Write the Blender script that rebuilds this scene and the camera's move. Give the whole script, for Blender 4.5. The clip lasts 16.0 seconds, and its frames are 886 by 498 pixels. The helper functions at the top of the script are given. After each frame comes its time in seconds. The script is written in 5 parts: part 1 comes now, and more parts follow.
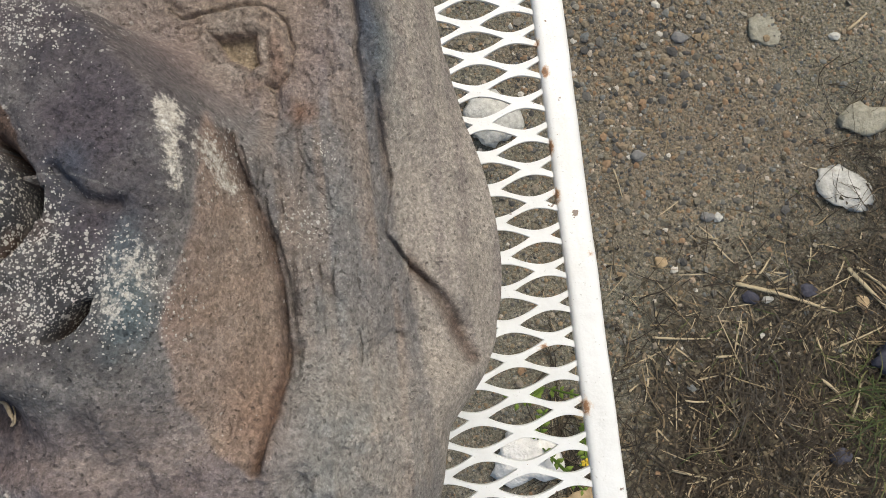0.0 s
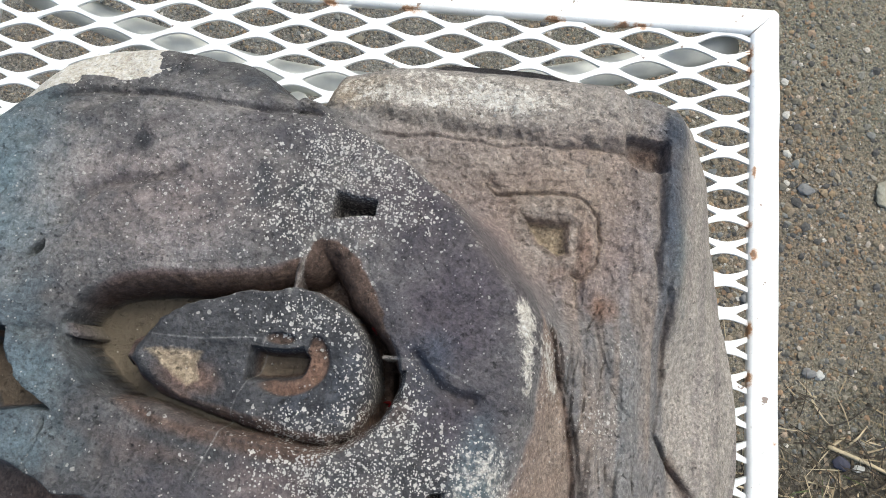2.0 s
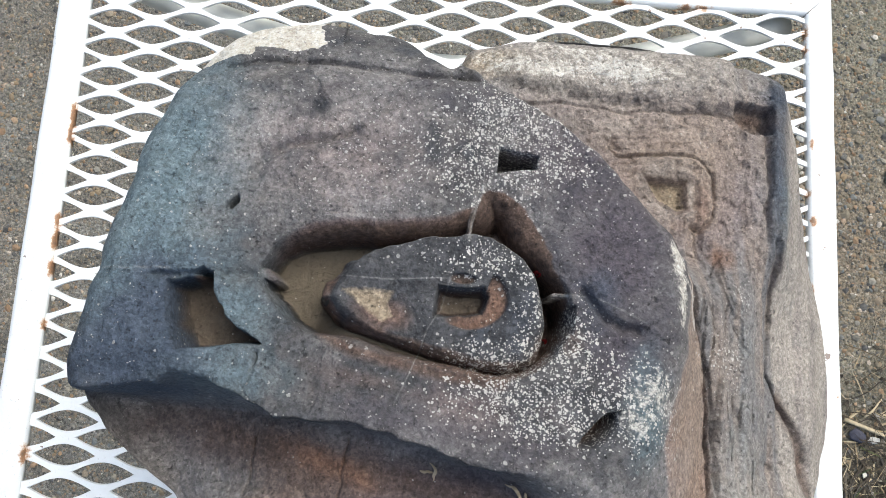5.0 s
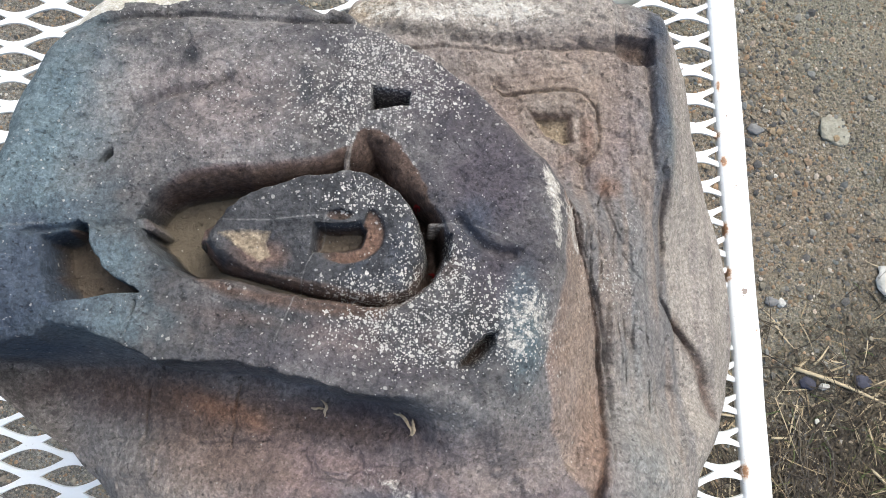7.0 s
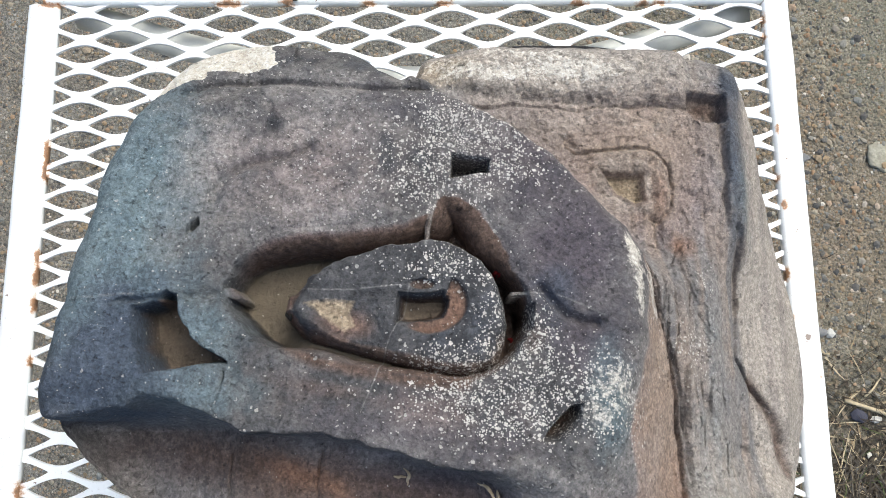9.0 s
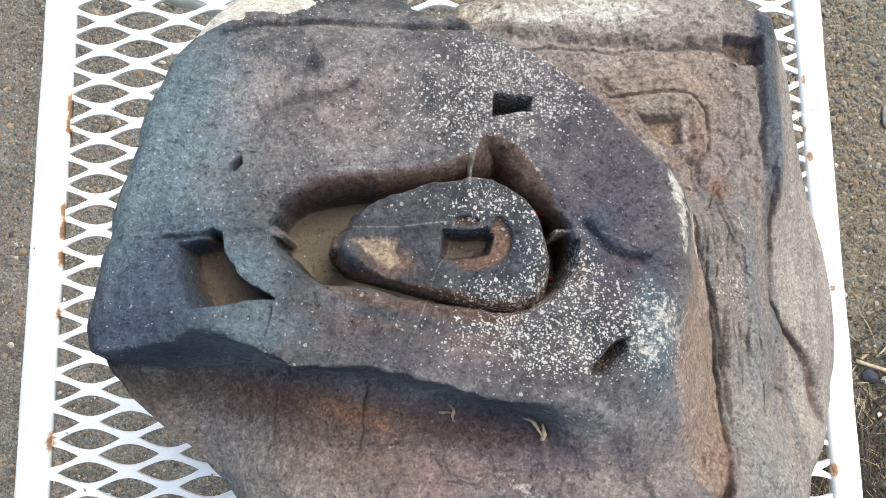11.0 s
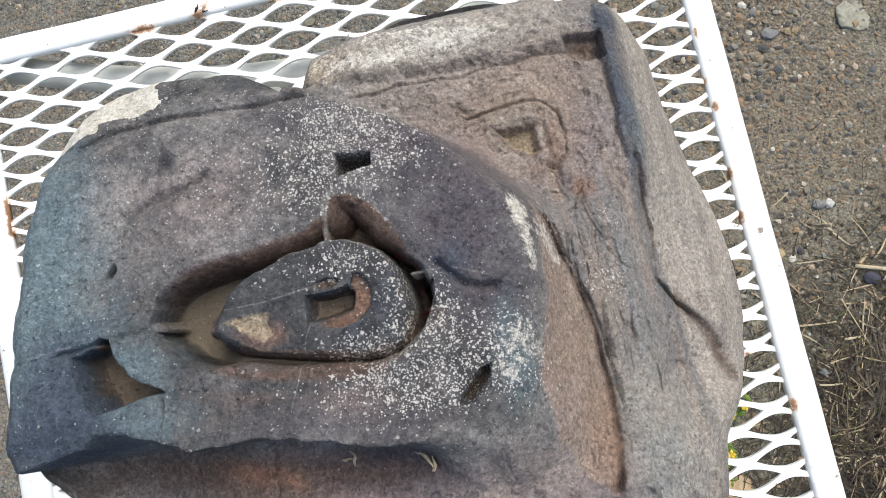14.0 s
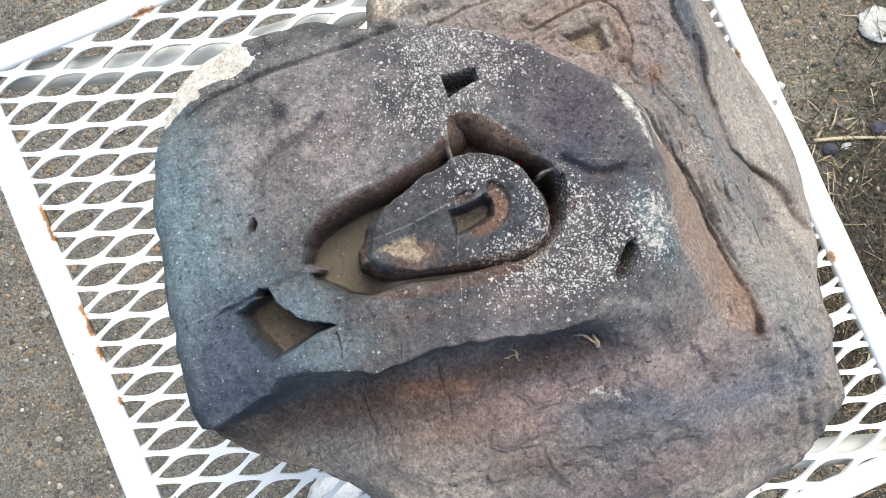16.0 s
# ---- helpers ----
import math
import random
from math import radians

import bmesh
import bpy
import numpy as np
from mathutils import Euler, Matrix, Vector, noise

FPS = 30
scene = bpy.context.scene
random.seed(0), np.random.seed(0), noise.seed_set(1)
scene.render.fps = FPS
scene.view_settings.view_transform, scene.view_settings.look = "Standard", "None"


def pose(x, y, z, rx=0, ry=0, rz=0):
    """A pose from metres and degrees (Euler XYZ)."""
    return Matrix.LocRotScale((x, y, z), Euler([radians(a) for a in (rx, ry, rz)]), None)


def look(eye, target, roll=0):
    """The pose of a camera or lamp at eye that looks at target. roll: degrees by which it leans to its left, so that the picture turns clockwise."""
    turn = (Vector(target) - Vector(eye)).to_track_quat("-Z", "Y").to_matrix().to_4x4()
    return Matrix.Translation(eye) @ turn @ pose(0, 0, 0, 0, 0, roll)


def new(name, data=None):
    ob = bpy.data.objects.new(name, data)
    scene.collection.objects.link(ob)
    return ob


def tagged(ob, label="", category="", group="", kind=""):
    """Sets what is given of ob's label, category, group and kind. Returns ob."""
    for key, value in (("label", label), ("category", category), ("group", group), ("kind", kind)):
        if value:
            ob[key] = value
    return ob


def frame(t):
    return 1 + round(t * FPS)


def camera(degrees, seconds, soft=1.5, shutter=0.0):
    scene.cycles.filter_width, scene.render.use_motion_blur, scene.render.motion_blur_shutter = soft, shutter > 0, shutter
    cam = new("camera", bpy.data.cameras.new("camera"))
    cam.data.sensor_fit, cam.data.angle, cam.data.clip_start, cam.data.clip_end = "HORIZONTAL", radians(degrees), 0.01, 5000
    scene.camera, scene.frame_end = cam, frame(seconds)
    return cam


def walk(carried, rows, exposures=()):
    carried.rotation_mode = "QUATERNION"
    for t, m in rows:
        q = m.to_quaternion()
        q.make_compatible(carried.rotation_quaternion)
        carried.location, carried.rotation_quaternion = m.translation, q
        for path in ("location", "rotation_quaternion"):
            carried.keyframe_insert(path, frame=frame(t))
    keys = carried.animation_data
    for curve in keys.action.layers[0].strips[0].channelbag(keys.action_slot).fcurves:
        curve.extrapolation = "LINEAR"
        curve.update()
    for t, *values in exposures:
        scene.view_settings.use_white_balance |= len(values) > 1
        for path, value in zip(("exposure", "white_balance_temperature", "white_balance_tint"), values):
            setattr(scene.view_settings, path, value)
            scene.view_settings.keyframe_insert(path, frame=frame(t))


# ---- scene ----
TABLE_Z = 0.3927
cam = camera(57.66, 16.0, 0.85)
PATH = [
    (0, (0.09711, -0.02361, 0.68580), (0.10647, 0.00413, 0.38723), 12.52),
    (0.5, (0.08357, -0.00994, 0.68769), (0.08894, 0.02330, 0.38958), 5.95),
    (1, (0.06171, -0.00227, 0.68904), (0.06323, 0.03782, 0.39174), 3.02),
    (1.5, (0.04876, 0.00341, 0.68897), (0.04720, 0.05299, 0.39309), 0.88),
    (2, (0.03695, 0.00686, 0.69392), (0.03395, 0.05764, 0.39827), 1.13),
    (2.5, (0.01834, 0.00459, 0.69550), (0.01618, 0.05290, 0.39943), 3.52),
    (3, (0.00271, -0.00726, 0.69434), (-0.00288, 0.04030, 0.39819), -0.46),
    (3.2, (-0.00349, -0.01592, 0.69280), (-0.00835, 0.03151, 0.39661), -0.30),
    (5.3, (-0.00056, -0.00751, 0.71025), (0.00324, 0.04374, 0.41468), 7.48),
    (5.5, (-0.00014, -0.00665, 0.70861), (0.00311, 0.04523, 0.41315), 6.42),
    (6, (0.00444, -0.00589, 0.70755), (0.01129, 0.04498, 0.41197), 9.95),
    (6.5, (0.01266, -0.01411, 0.70812), (0.02463, 0.03460, 0.41234), 14.24),
    (7, (0.01983, -0.02163, 0.70995), (0.03395, 0.02611, 0.41411), 16.01),
    (7.5, (0.01781, -0.01535, 0.70945), (0.02699, 0.03609, 0.41404), 9.86),
    (8, (0.01480, -0.00940, 0.71308), (0.02481, 0.04441, 0.41812), 10.14),
    (8.5, (0.00882, -0.00618, 0.71353), (0.01418, 0.04695, 0.41832), 5.82),
    (8.7, (0.00842, -0.00786, 0.71214), (0.01142, 0.04720, 0.41725), 2.93),
    (10.8, (0.00671, -0.01638, 0.71226), (0.01017, 0.02503, 0.41515), 3.96),
    (11, (-0.00092, -0.01771, 0.71139), (0.00129, 0.02579, 0.41457), 2.34),
    (11.5, (-0.01533, -0.00390, 0.72204), (-0.00720, 0.04725, 0.42654), 9.50),
    (12, (-0.00307, 0.00002, 0.72525), (0.00605, 0.05340, 0.43018), 7.12),
    (12.5, (0.01078, -0.00243, 0.72782), (0.03088, 0.04449, 0.43220), 18.74),
    (13, (0.01255, -0.02414, 0.74385), (0.03150, 0.02371, 0.44830), 7.62),
    (13.5, (0.00838, -0.04233, 0.73445), (0.01021, -0.00416, 0.43690), -15.14),
    (14, (0.04035, -0.00548, 0.72390), (0.02995, 0.02851, 0.42601), -29.42),
    (14.5, (0.04959, 0.00363, 0.72164), (0.02269, 0.03041, 0.42405), -56.79),
    (15, (0.05722, -0.00166, 0.72180), (0.03573, 0.01918, 0.42330), -57.89),
    (15.5, (0.02361, 0.00120, 0.71702), (0.01113, 0.01722, 0.41771), -49.11),
    (16, (-0.01030, -0.00436, 0.73567), (-0.00163, 0.00816, 0.43605), 11.50),
]
walk(cam, [(t, look(eye, target, roll)) for t, eye, target, roll in PATH],
     exposures=[(0.0, 0.14, 7000, 5), (0.5, 0.07, 6750, 2), (1.0, 0.3, 6650, 2), (2.0, 0.46, 6420, 3), (2.5, 0.53, 6370, 3), (3.0, 0.68, 6370, 3), (5.5, 0.62, 6370, 4), (7.0, 0.71, 6370, 5), (8.5, 0.67, 6420, 4), (11.0, 0.79, 6420, 4), (12.5, 0.33, 6420, 5), (13.5, 0.58, 6420, 4), (14.5, 0.56, 6470, 5), (15.5, 0.58, 6420, 4), (16.0, 0.87, 6420, 4)])

# ---- light: a bright overcast sky, brightest towards the back ----
world = bpy.data.worlds.new("world")
scene.world = world
world.use_nodes = True
background = world.node_tree.nodes["Background"]
sky = world.node_tree.nodes.new("ShaderNodeTexSky")
sky.sky_type, sky.sun_disc = "NISHITA", False
sky.sun_elevation, sky.sun_rotation = radians(59), radians(39)
sky.air_density, sky.dust_density = 1.0, 4.0
world.node_tree.links.new(sky.outputs[0], background.inputs[0])
background.inputs[1].default_value = 0.15
sun = new("sun", bpy.data.lights.new("sun", "SUN"))
sun.data.energy, sun.data.angle, sun.data.color = 1.5, radians(45), (1.0, 0.97, 0.93)
sun.matrix_world = look((0.9, 1.1, 2.4), (0, 0, 0))


# ---- materials ----
class Nodes:
    """A node material with short calls for its nodes."""

    def __init__(self, name, rough=0.8, spec=0.3):
        self.material = bpy.data.materials.new(name)
        self.material.use_nodes = True
        self.tree = self.material.node_tree
        self.shader = self.tree.nodes["Principled BSDF"]
        self.shader.inputs["Roughness"].default_value = rough
        self.shader.inputs["Specular IOR Level"].default_value = spec
        self.place = self.add("ShaderNodeTexCoord").outputs["Object"]

    def add(self, kind):
        return self.tree.nodes.new(kind)

    def link(self, a, b):
        self.tree.links.new(a, b)

    def put(self, value, socket):
        if isinstance(value, bpy.types.NodeSocket):
            self.link(value, socket)
        elif isinstance(value, tuple):
            socket.default_value = (*value, 1) if len(value) == 3 else value
        else:
            socket.default_value = value

    def noise(self, scale, detail=4.0, rough=0.6, distort=0.0):
        n = self.add("ShaderNodeTexNoise")
        self.link(self.place, n.inputs["Vector"])
        n.inputs["Scale"].default_value, n.inputs["Detail"].default_value = scale, detail
        n.inputs["Roughness"].default_value, n.inputs["Distortion"].default_value = rough, distort
        return n.outputs["Fac"]

    def cells(self, scale, output="Distance", feature="F1"):
        n = self.add("ShaderNodeTexVoronoi")
        n.feature = feature
        self.link(self.place, n.inputs["Vector"])
        n.inputs["Scale"].default_value = scale
        return n.outputs[output]

    def ramp(self, fac, *stops):
        n = self.add("ShaderNodeValToRGB")
        self.link(fac, n.inputs[0])
        marks = n.color_ramp.elements
        while len(marks) < len(stops):
            marks.new(0.5)
        for mark, (at, colour) in zip(marks, stops):
            mark.position = at
            mark.color = (*colour, 1) if isinstance(colour, tuple) else (colour, colour, colour, 1)
        return n.outputs[0]

    def mix(self, fac, a, b, how="MIX"):
        n = self.add("ShaderNodeMix")
        n.data_type, n.blend_type = "RGBA", how
        self.put(fac, n.inputs[0]), self.put(a, n.inputs[6]), self.put(b, n.inputs[7])
        return n.outputs[2]

    def math(self, how, a, b=0.0, c=0.0):
        n = self.add("ShaderNodeMath")
        n.operation = how
        self.put(a, n.inputs[0]), self.put(b, n.inputs[1]), self.put(c, n.inputs[2])
        return n.outputs[0]

    def attribute(self, name):
        n = self.add("ShaderNodeAttribute")
        n.attribute_name = name
        return n.outputs["Fac"]

    def island(self):
        return self.add("ShaderNodeNewGeometry").outputs["Random Per Island"]

    def single(self):
        return self.add("ShaderNodeObjectInfo").outputs["Random"]

    def colour(self, value):
        self.put(value, self.shader.inputs["Base Color"])
        return self

    def rough(self, value):
        self.put(value, self.shader.inputs["Roughness"])
        return self

    def bump(self, *heights):
        """Pairs of height and depth in metres, laid over one another."""
        last = None
        for height, depth in heights:
            n = self.add("ShaderNodeBump")
            n.inputs["Strength"].default_value, n.inputs["Distance"].default_value = 1.0, depth
            self.link(height, n.inputs["Height"])
            if last:
                self.link(last, n.inputs["Normal"])
            last = n.outputs["Normal"]
        self.link(last, self.shader.inputs["Normal"])
        return self


def make_sandstone():
    m = Nodes("weathered_sandstone", 0.85, 0.25)
    plain = m.place
    drift = m.add("ShaderNodeTexNoise")
    m.link(plain, drift.inputs["Vector"])
    drift.inputs["Scale"].default_value, drift.inputs["Detail"].default_value = 900, 2
    shift = m.add("ShaderNodeVectorMath")
    shift.operation = "MULTIPLY_ADD"
    m.link(drift.outputs["Color"], shift.inputs[0])
    shift.inputs[1].default_value = (0.00030, 0.00030, 0.00030)
    m.link(plain, shift.inputs[2])
    grain, gritty, blotch, cloud = m.noise(2100, 3, 0.75), m.noise(620, 4, 0.7), m.noise(150, 6, 0.7, 0.4), m.noise(30, 5, 0.62, 0.3)
    def worn(name, by=cloud, amount=0.7, low=0.08, high=0.92):
        """A colour with a frayed edge."""
        shifted = m.math("MULTIPLY_ADD", m.math("SUBTRACT", by, 0.5), amount, m.attribute(name))
        return m.math("MULTIPLY", m.ramp(shifted, (low, 0.0), (high, 1.0)), m.ramp(m.attribute(name), (0.0, 0.0), (0.25, 1.0)))

    base = m.mix(m.ramp(cloud, (0.34, 0.0), (0.66, 1.0)), (0.160, 0.147, 0.142), (0.300, 0.276, 0.258))
    base = m.mix(m.ramp(blotch, (0.40, 0.0), (0.68, 0.8)), base, (0.198, 0.190, 0.188))
    base = m.mix(worn("rose"), base, m.mix(blotch, (0.180, 0.126, 0.120), (0.318, 0.238, 0.226)))
    base = m.mix(worn("ochre", blotch, 0.5), base, m.mix(blotch, (0.225, 0.170, 0.135), (0.375, 0.298, 0.245)))
    base = m.mix(worn("blush", blotch, 0.5), base, m.mix(blotch, (0.285, 0.248, 0.215), (0.445, 0.398, 0.350)))
    base = m.mix(worn("char", blotch, 0.8), base, m.mix(m.ramp(blotch, (0.3, 0.0), (0.7, 1.0)), (0.034, 0.034, 0.038), (0.112, 0.110, 0.112)))
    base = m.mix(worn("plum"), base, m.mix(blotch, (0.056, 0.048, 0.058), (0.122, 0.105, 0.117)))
    base = m.mix(worn("slate"), base, m.mix(blotch, (0.082, 0.120, 0.138), (0.198, 0.244, 0.260)))
    base = m.mix(worn("navy", blotch, 0.7), base, m.mix(blotch, (0.032, 0.042, 0.062), (0.092, 0.112, 0.145)))
    base = m.mix(worn("indigo", blotch, 0.9), base, m.mix(blotch, (0.108, 0.108, 0.128), (0.232, 0.226, 0.252)))
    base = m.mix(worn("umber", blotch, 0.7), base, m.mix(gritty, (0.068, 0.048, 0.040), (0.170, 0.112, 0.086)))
    base = m.mix(worn("iron", blotch, 0.6), base, m.mix(gritty, (0.160, 0.084, 0.054), (0.280, 0.162, 0.110)))
    base = m.mix(m.attribute("silt"), base, m.mix(cloud, (0.108, 0.090, 0.067), (0.172, 0.143, 0.109)))
    base = m.mix(worn("sand", gritty, 0.7, 0.25, 0.75), base, m.mix(gritty, (0.24, 0.185, 0.125), (0.40, 0.320, 0.230)))
    crust = m.math("MULTIPLY_ADD", m.math("SUBTRACT", gritty, 0.5), 2.2, m.math("MULTIPLY_ADD", m.math("SUBTRACT", blotch, 0.5), 1.6, m.attribute("pale")))
    base = m.mix(m.math("MULTIPLY", m.ramp(crust, (0.35, 0.0), (0.85, 0.92)), m.ramp(m.attribute("pale"), (0.05, 0.0), (0.35, 1.0))), base, m.mix(grain, (0.42, 0.375, 0.32), (0.74, 0.70, 0.63)))
    cream = m.ramp(m.math("MULTIPLY_ADD", m.math("SUBTRACT", gritty, 0.5), 0.9, m.attribute("cream")), (0.42, 0.0), (0.58, 0.95))
    base = m.mix(cream, base, m.mix(m.ramp(blotch, (0.35, 0.0), (0.65, 1.0)), (0.58, 0.53, 0.45), (0.80, 0.75, 0.66)))
    base = m.mix(m.math("MULTIPLY", m.attribute("seam"), m.ramp(gritty, (0.35, 0.45), (0.55, 1.0))), base, (0.36, 0.35, 0.33))
    # sand grains, light and dark
    bed = m.math("SUBTRACT", 1.0, m.math("MULTIPLY", m.attribute("silt"), 0.8))
    base = m.mix(m.math("MULTIPLY", bed, 0.36), base, m.ramp(grain, (0.28, 0.12), (0.5, 0.5), (0.74, 0.92)), "OVERLAY")
    base = m.mix(m.math("MULTIPLY", bed, 0.44), base, m.ramp(gritty, (0.28, 0.15), (0.5, 0.5), (0.72, 0.95)), "OVERLAY")
    sand_grain = m.add("ShaderNodeSeparateColor")
    m.place = shift.outputs[0]
    m.link(m.cells(1500, "Color"), sand_grain.inputs[0])
    m.place = plain
    base = m.mix(m.math("MULTIPLY", bed, 0.62), base, m.ramp(sand_grain.outputs[2], (0.0, 0.34), (0.5, 0.5), (1.0, 0.68)), "OVERLAY")
    pits = m.ramp(m.noise(800, 2, 0.5), (0.30, 1.0), (0.35, 0.0))
    base = m.mix(m.math("MULTIPLY", m.math("MULTIPLY", pits, 0.42), bed), base, (0.028, 0.025, 0.025))
    # white crustose specks: cells picked by chance, more of them where the crust is dense
    fleck = m.math("MULTIPLY", m.math("POWER", m.attribute("fleck"), 1.35), m.ramp(blotch, (0.36, 0.45), (0.60, 1.0)))
    specks = None
    speck_edge = m.noise(2600, 2, 0.6)
    m.place = shift.outputs[0]
    for scale, size in ((950, 0.42), (1450, 0.44), (2300, 0.46)):
        chance = m.add("ShaderNodeSeparateColor")
        m.link(m.cells(scale, "Color"), chance.inputs[0])
        near = m.math("LESS_THAN", m.math("MULTIPLY_ADD", m.math("SUBTRACT", speck_edge, 0.5), 0.75, m.cells(scale)), m.math("MULTIPLY_ADD", chance.outputs[1], 0.34, size - 0.30))
        picked = m.math("LESS_THAN", chance.outputs[0], m.math("MULTIPLY_ADD", fleck, 0.78, 0.0008 if scale < 2000 else 0.007))
        both = m.math("MULTIPLY", near, picked)
        specks = both if specks is None else m.math("MAXIMUM", specks, both)
    m.place = plain
    base = m.mix(m.math("MULTIPLY", specks, m.math("MULTIPLY", m.ramp(gritty, (0.3, 0.7), (0.55, 1.0)), m.ramp(fleck, (0.02, 0.5), (0.3, 1.0)))), base, m.mix(gritty, (0.46, 0.425, 0.385), (0.76, 0.74, 0.69)))
    m.colour(base)
    m.rough(m.ramp(grain, (0.3, 0.7), (0.7, 0.95)))
    rough = m.math("MULTIPLY", bed, 1.0)
    m.bump((blotch, 0.0017), (m.math("MULTIPLY", gritty, rough), 0.0010), (m.math("MULTIPLY", sand_grain.outputs[2], rough), 0.00016), (m.math("MULTIPLY", grain, rough), 0.00036), (specks, 0.0003), (m.math("MULTIPLY", pits, -1.0), 0.0006))
    return m.material


def make_white_paint():
    m = Nodes("white_enamel", 0.38, 0.5)
    base = m.mix(m.ramp(m.noise(60, 5, 0.7), (0.45, 0.0), (0.8, 1.0)), (0.74, 0.75, 0.745), (0.66, 0.66, 0.64))
    base = m.mix(m.ramp(m.noise(900, 3, 0.6), (0.64, 0.0), (0.72, 0.6)), base, (0.42, 0.41, 0.38))
    chips = m.ramp(m.noise(210, 3, 0.6), (0.70, 0.0), (0.72, 1.0))
    base = m.mix(chips, base, (0.22, 0.17, 0.14))
    frayed = m.math("MULTIPLY_ADD", m.math("SUBTRACT", m.noise(420, 4, 0.7), 0.5), 1.5, m.attribute("rust"))
    stain = m.math("MULTIPLY", m.ramp(frayed, (0.22, 0.0), (0.62, 0.95)), m.ramp(m.attribute("rust"), (0.03, 0.0), (0.25, 1.0)))
    base = m.mix(stain, base, m.ramp(frayed, (0.30, (0.58, 0.37, 0.19)), (0.60, (0.34, 0.16, 0.06)), (1.0, (0.13, 0.062, 0.028))))
    m.colour(base).rough(m.ramp(m.noise(90), (0.3, 0.3), (0.7, 0.5))).bump((m.noise(300, 3), 0.00025))
    return m.material


def make_soil():
    m = Nodes("gravelly_soil", 0.9, 0.25)
    wide, mid, fine, tiny = m.noise(5, 4, 0.6), m.noise(34, 5, 0.65), m.noise(420, 4, 0.7), m.noise(1500, 3, 0.7)
    base = m.mix(m.ramp(wide, (0.35, 0.0), (0.65, 1.0)), (0.140, 0.124, 0.088), (0.222, 0.204, 0.152))
    base = m.mix(m.ramp(mid, (0.40, 0.0), (0.66, 1.0)), base, (0.262, 0.238, 0.180))
    base = m.mix(m.ramp(m.noise(11, 4, 0.6, 0.5), (0.45, 0.0), (0.62, 0.6)), base, (0.178, 0.176, 0.134))
    base = m.mix(m.attribute("grey"), base, m.mix(m.ramp(mid, (0.35, 0.0), (0.65, 1.0)), (0.122, 0.113, 0.094), (0.232, 0.222, 0.194)))
    base = m.mix(m.attribute("damp"), base, m.mix(m.ramp(mid, (0.35, 0.0), (0.65, 1.0)), (0.013, 0.009, 0.007), (0.066, 0.048, 0.032)))
    base = m.mix(m.attribute("red"), base, m.mix(mid, (0.175, 0.130, 0.090), (0.250, 0.190, 0.138)))
    base = m.mix(0.8, base, m.ramp(fine, (0.28, 0.1), (0.5, 0.5), (0.74, 1.0)), "OVERLAY")
    base = m.mix(0.7, base, m.ramp(tiny, (0.28, 0.1), (0.5, 0.5), (0.74, 1.0)), "OVERLAY")
    for scale in (260, 470, 800):
        grit = m.add("ShaderNodeSeparateColor")
        m.link(m.cells(scale, "Color"), grit.inputs[0])
        picked = m.math("LESS_THAN", grit.outputs[0], 0.42)
        inside = m.math("MULTIPLY", picked, m.ramp(m.cells(scale), (0.34, 1.0), (0.46, 0.0)))
        tone = m.ramp(grit.outputs[1], (0.0, (0.075, 0.07, 0.066)), (0.3, (0.16, 0.148, 0.125)), (0.55, (0.23, 0.20, 0.155)), (0.8, (0.31, 0.235, 0.16)), (1.0, (0.36, 0.345, 0.31)))
        base = m.mix(m.math("MULTIPLY", inside, m.math("MULTIPLY_ADD", m.attribute("damp"), -0.45, 0.7)), base, tone)
    m.colour(base)
    m.bump((mid, 0.006), (m.math("MULTIPLY", m.cells(260), -1.0), 0.0022), (m.math("MULTIPLY", m.cells(470), -1.0), 0.0014), (fine, 0.0014), (tiny, 0.0006))
    return m.material


def make_pebbles():
    m = Nodes("mixed_pebbles", 0.8, 0.3)
    tone = m.ramp(m.island(), (0.0, (0.075, 0.072, 0.068)), (0.14, (0.125, 0.120, 0.110)), (0.30, (0.200, 0.176, 0.130)), (0.48, (0.310, 0.225, 0.135)),
                  (0.62, (0.165, 0.178, 0.178)), (0.78, (0.340, 0.300, 0.225)), (0.88, (0.270, 0.170, 0.100)), (0.94, (0.36, 0.245, 0.150)), (1.0, (0.60, 0.57, 0.50)))
    m.colour(m.mix(0.5, tone, m.ramp(m.noise(900, 3), (0.3, 0.4), (0.7, 1.0)), "MULTIPLY")).bump((m.noise(1100, 3), 0.0005))
    return m.material


def make_tinted(name, dark, light, scale=250, rough=0.85, depth=0.0006):
    m = Nodes(name, rough, 0.25)
    m.colour(m.mix(m.ramp(m.noise(scale, 5, 0.7), (0.3, 0.0), (0.7, 1.0)), dark, light)).bump((m.noise(scale * 1.5, 4), depth))
    return m.material


def make_blades(name, *tones):
    m = Nodes(name, 0.7, 0.3)
    stops = [(n / (len(tones) - 1), tone) for n, tone in enumerate(tones)]
    m.colour(m.mix(0.35, m.ramp(m.island(), *stops), m.ramp(m.noise(260, 3), (0.3, 0.3), (0.7, 1.0)), "MULTIPLY"))
    return m.material


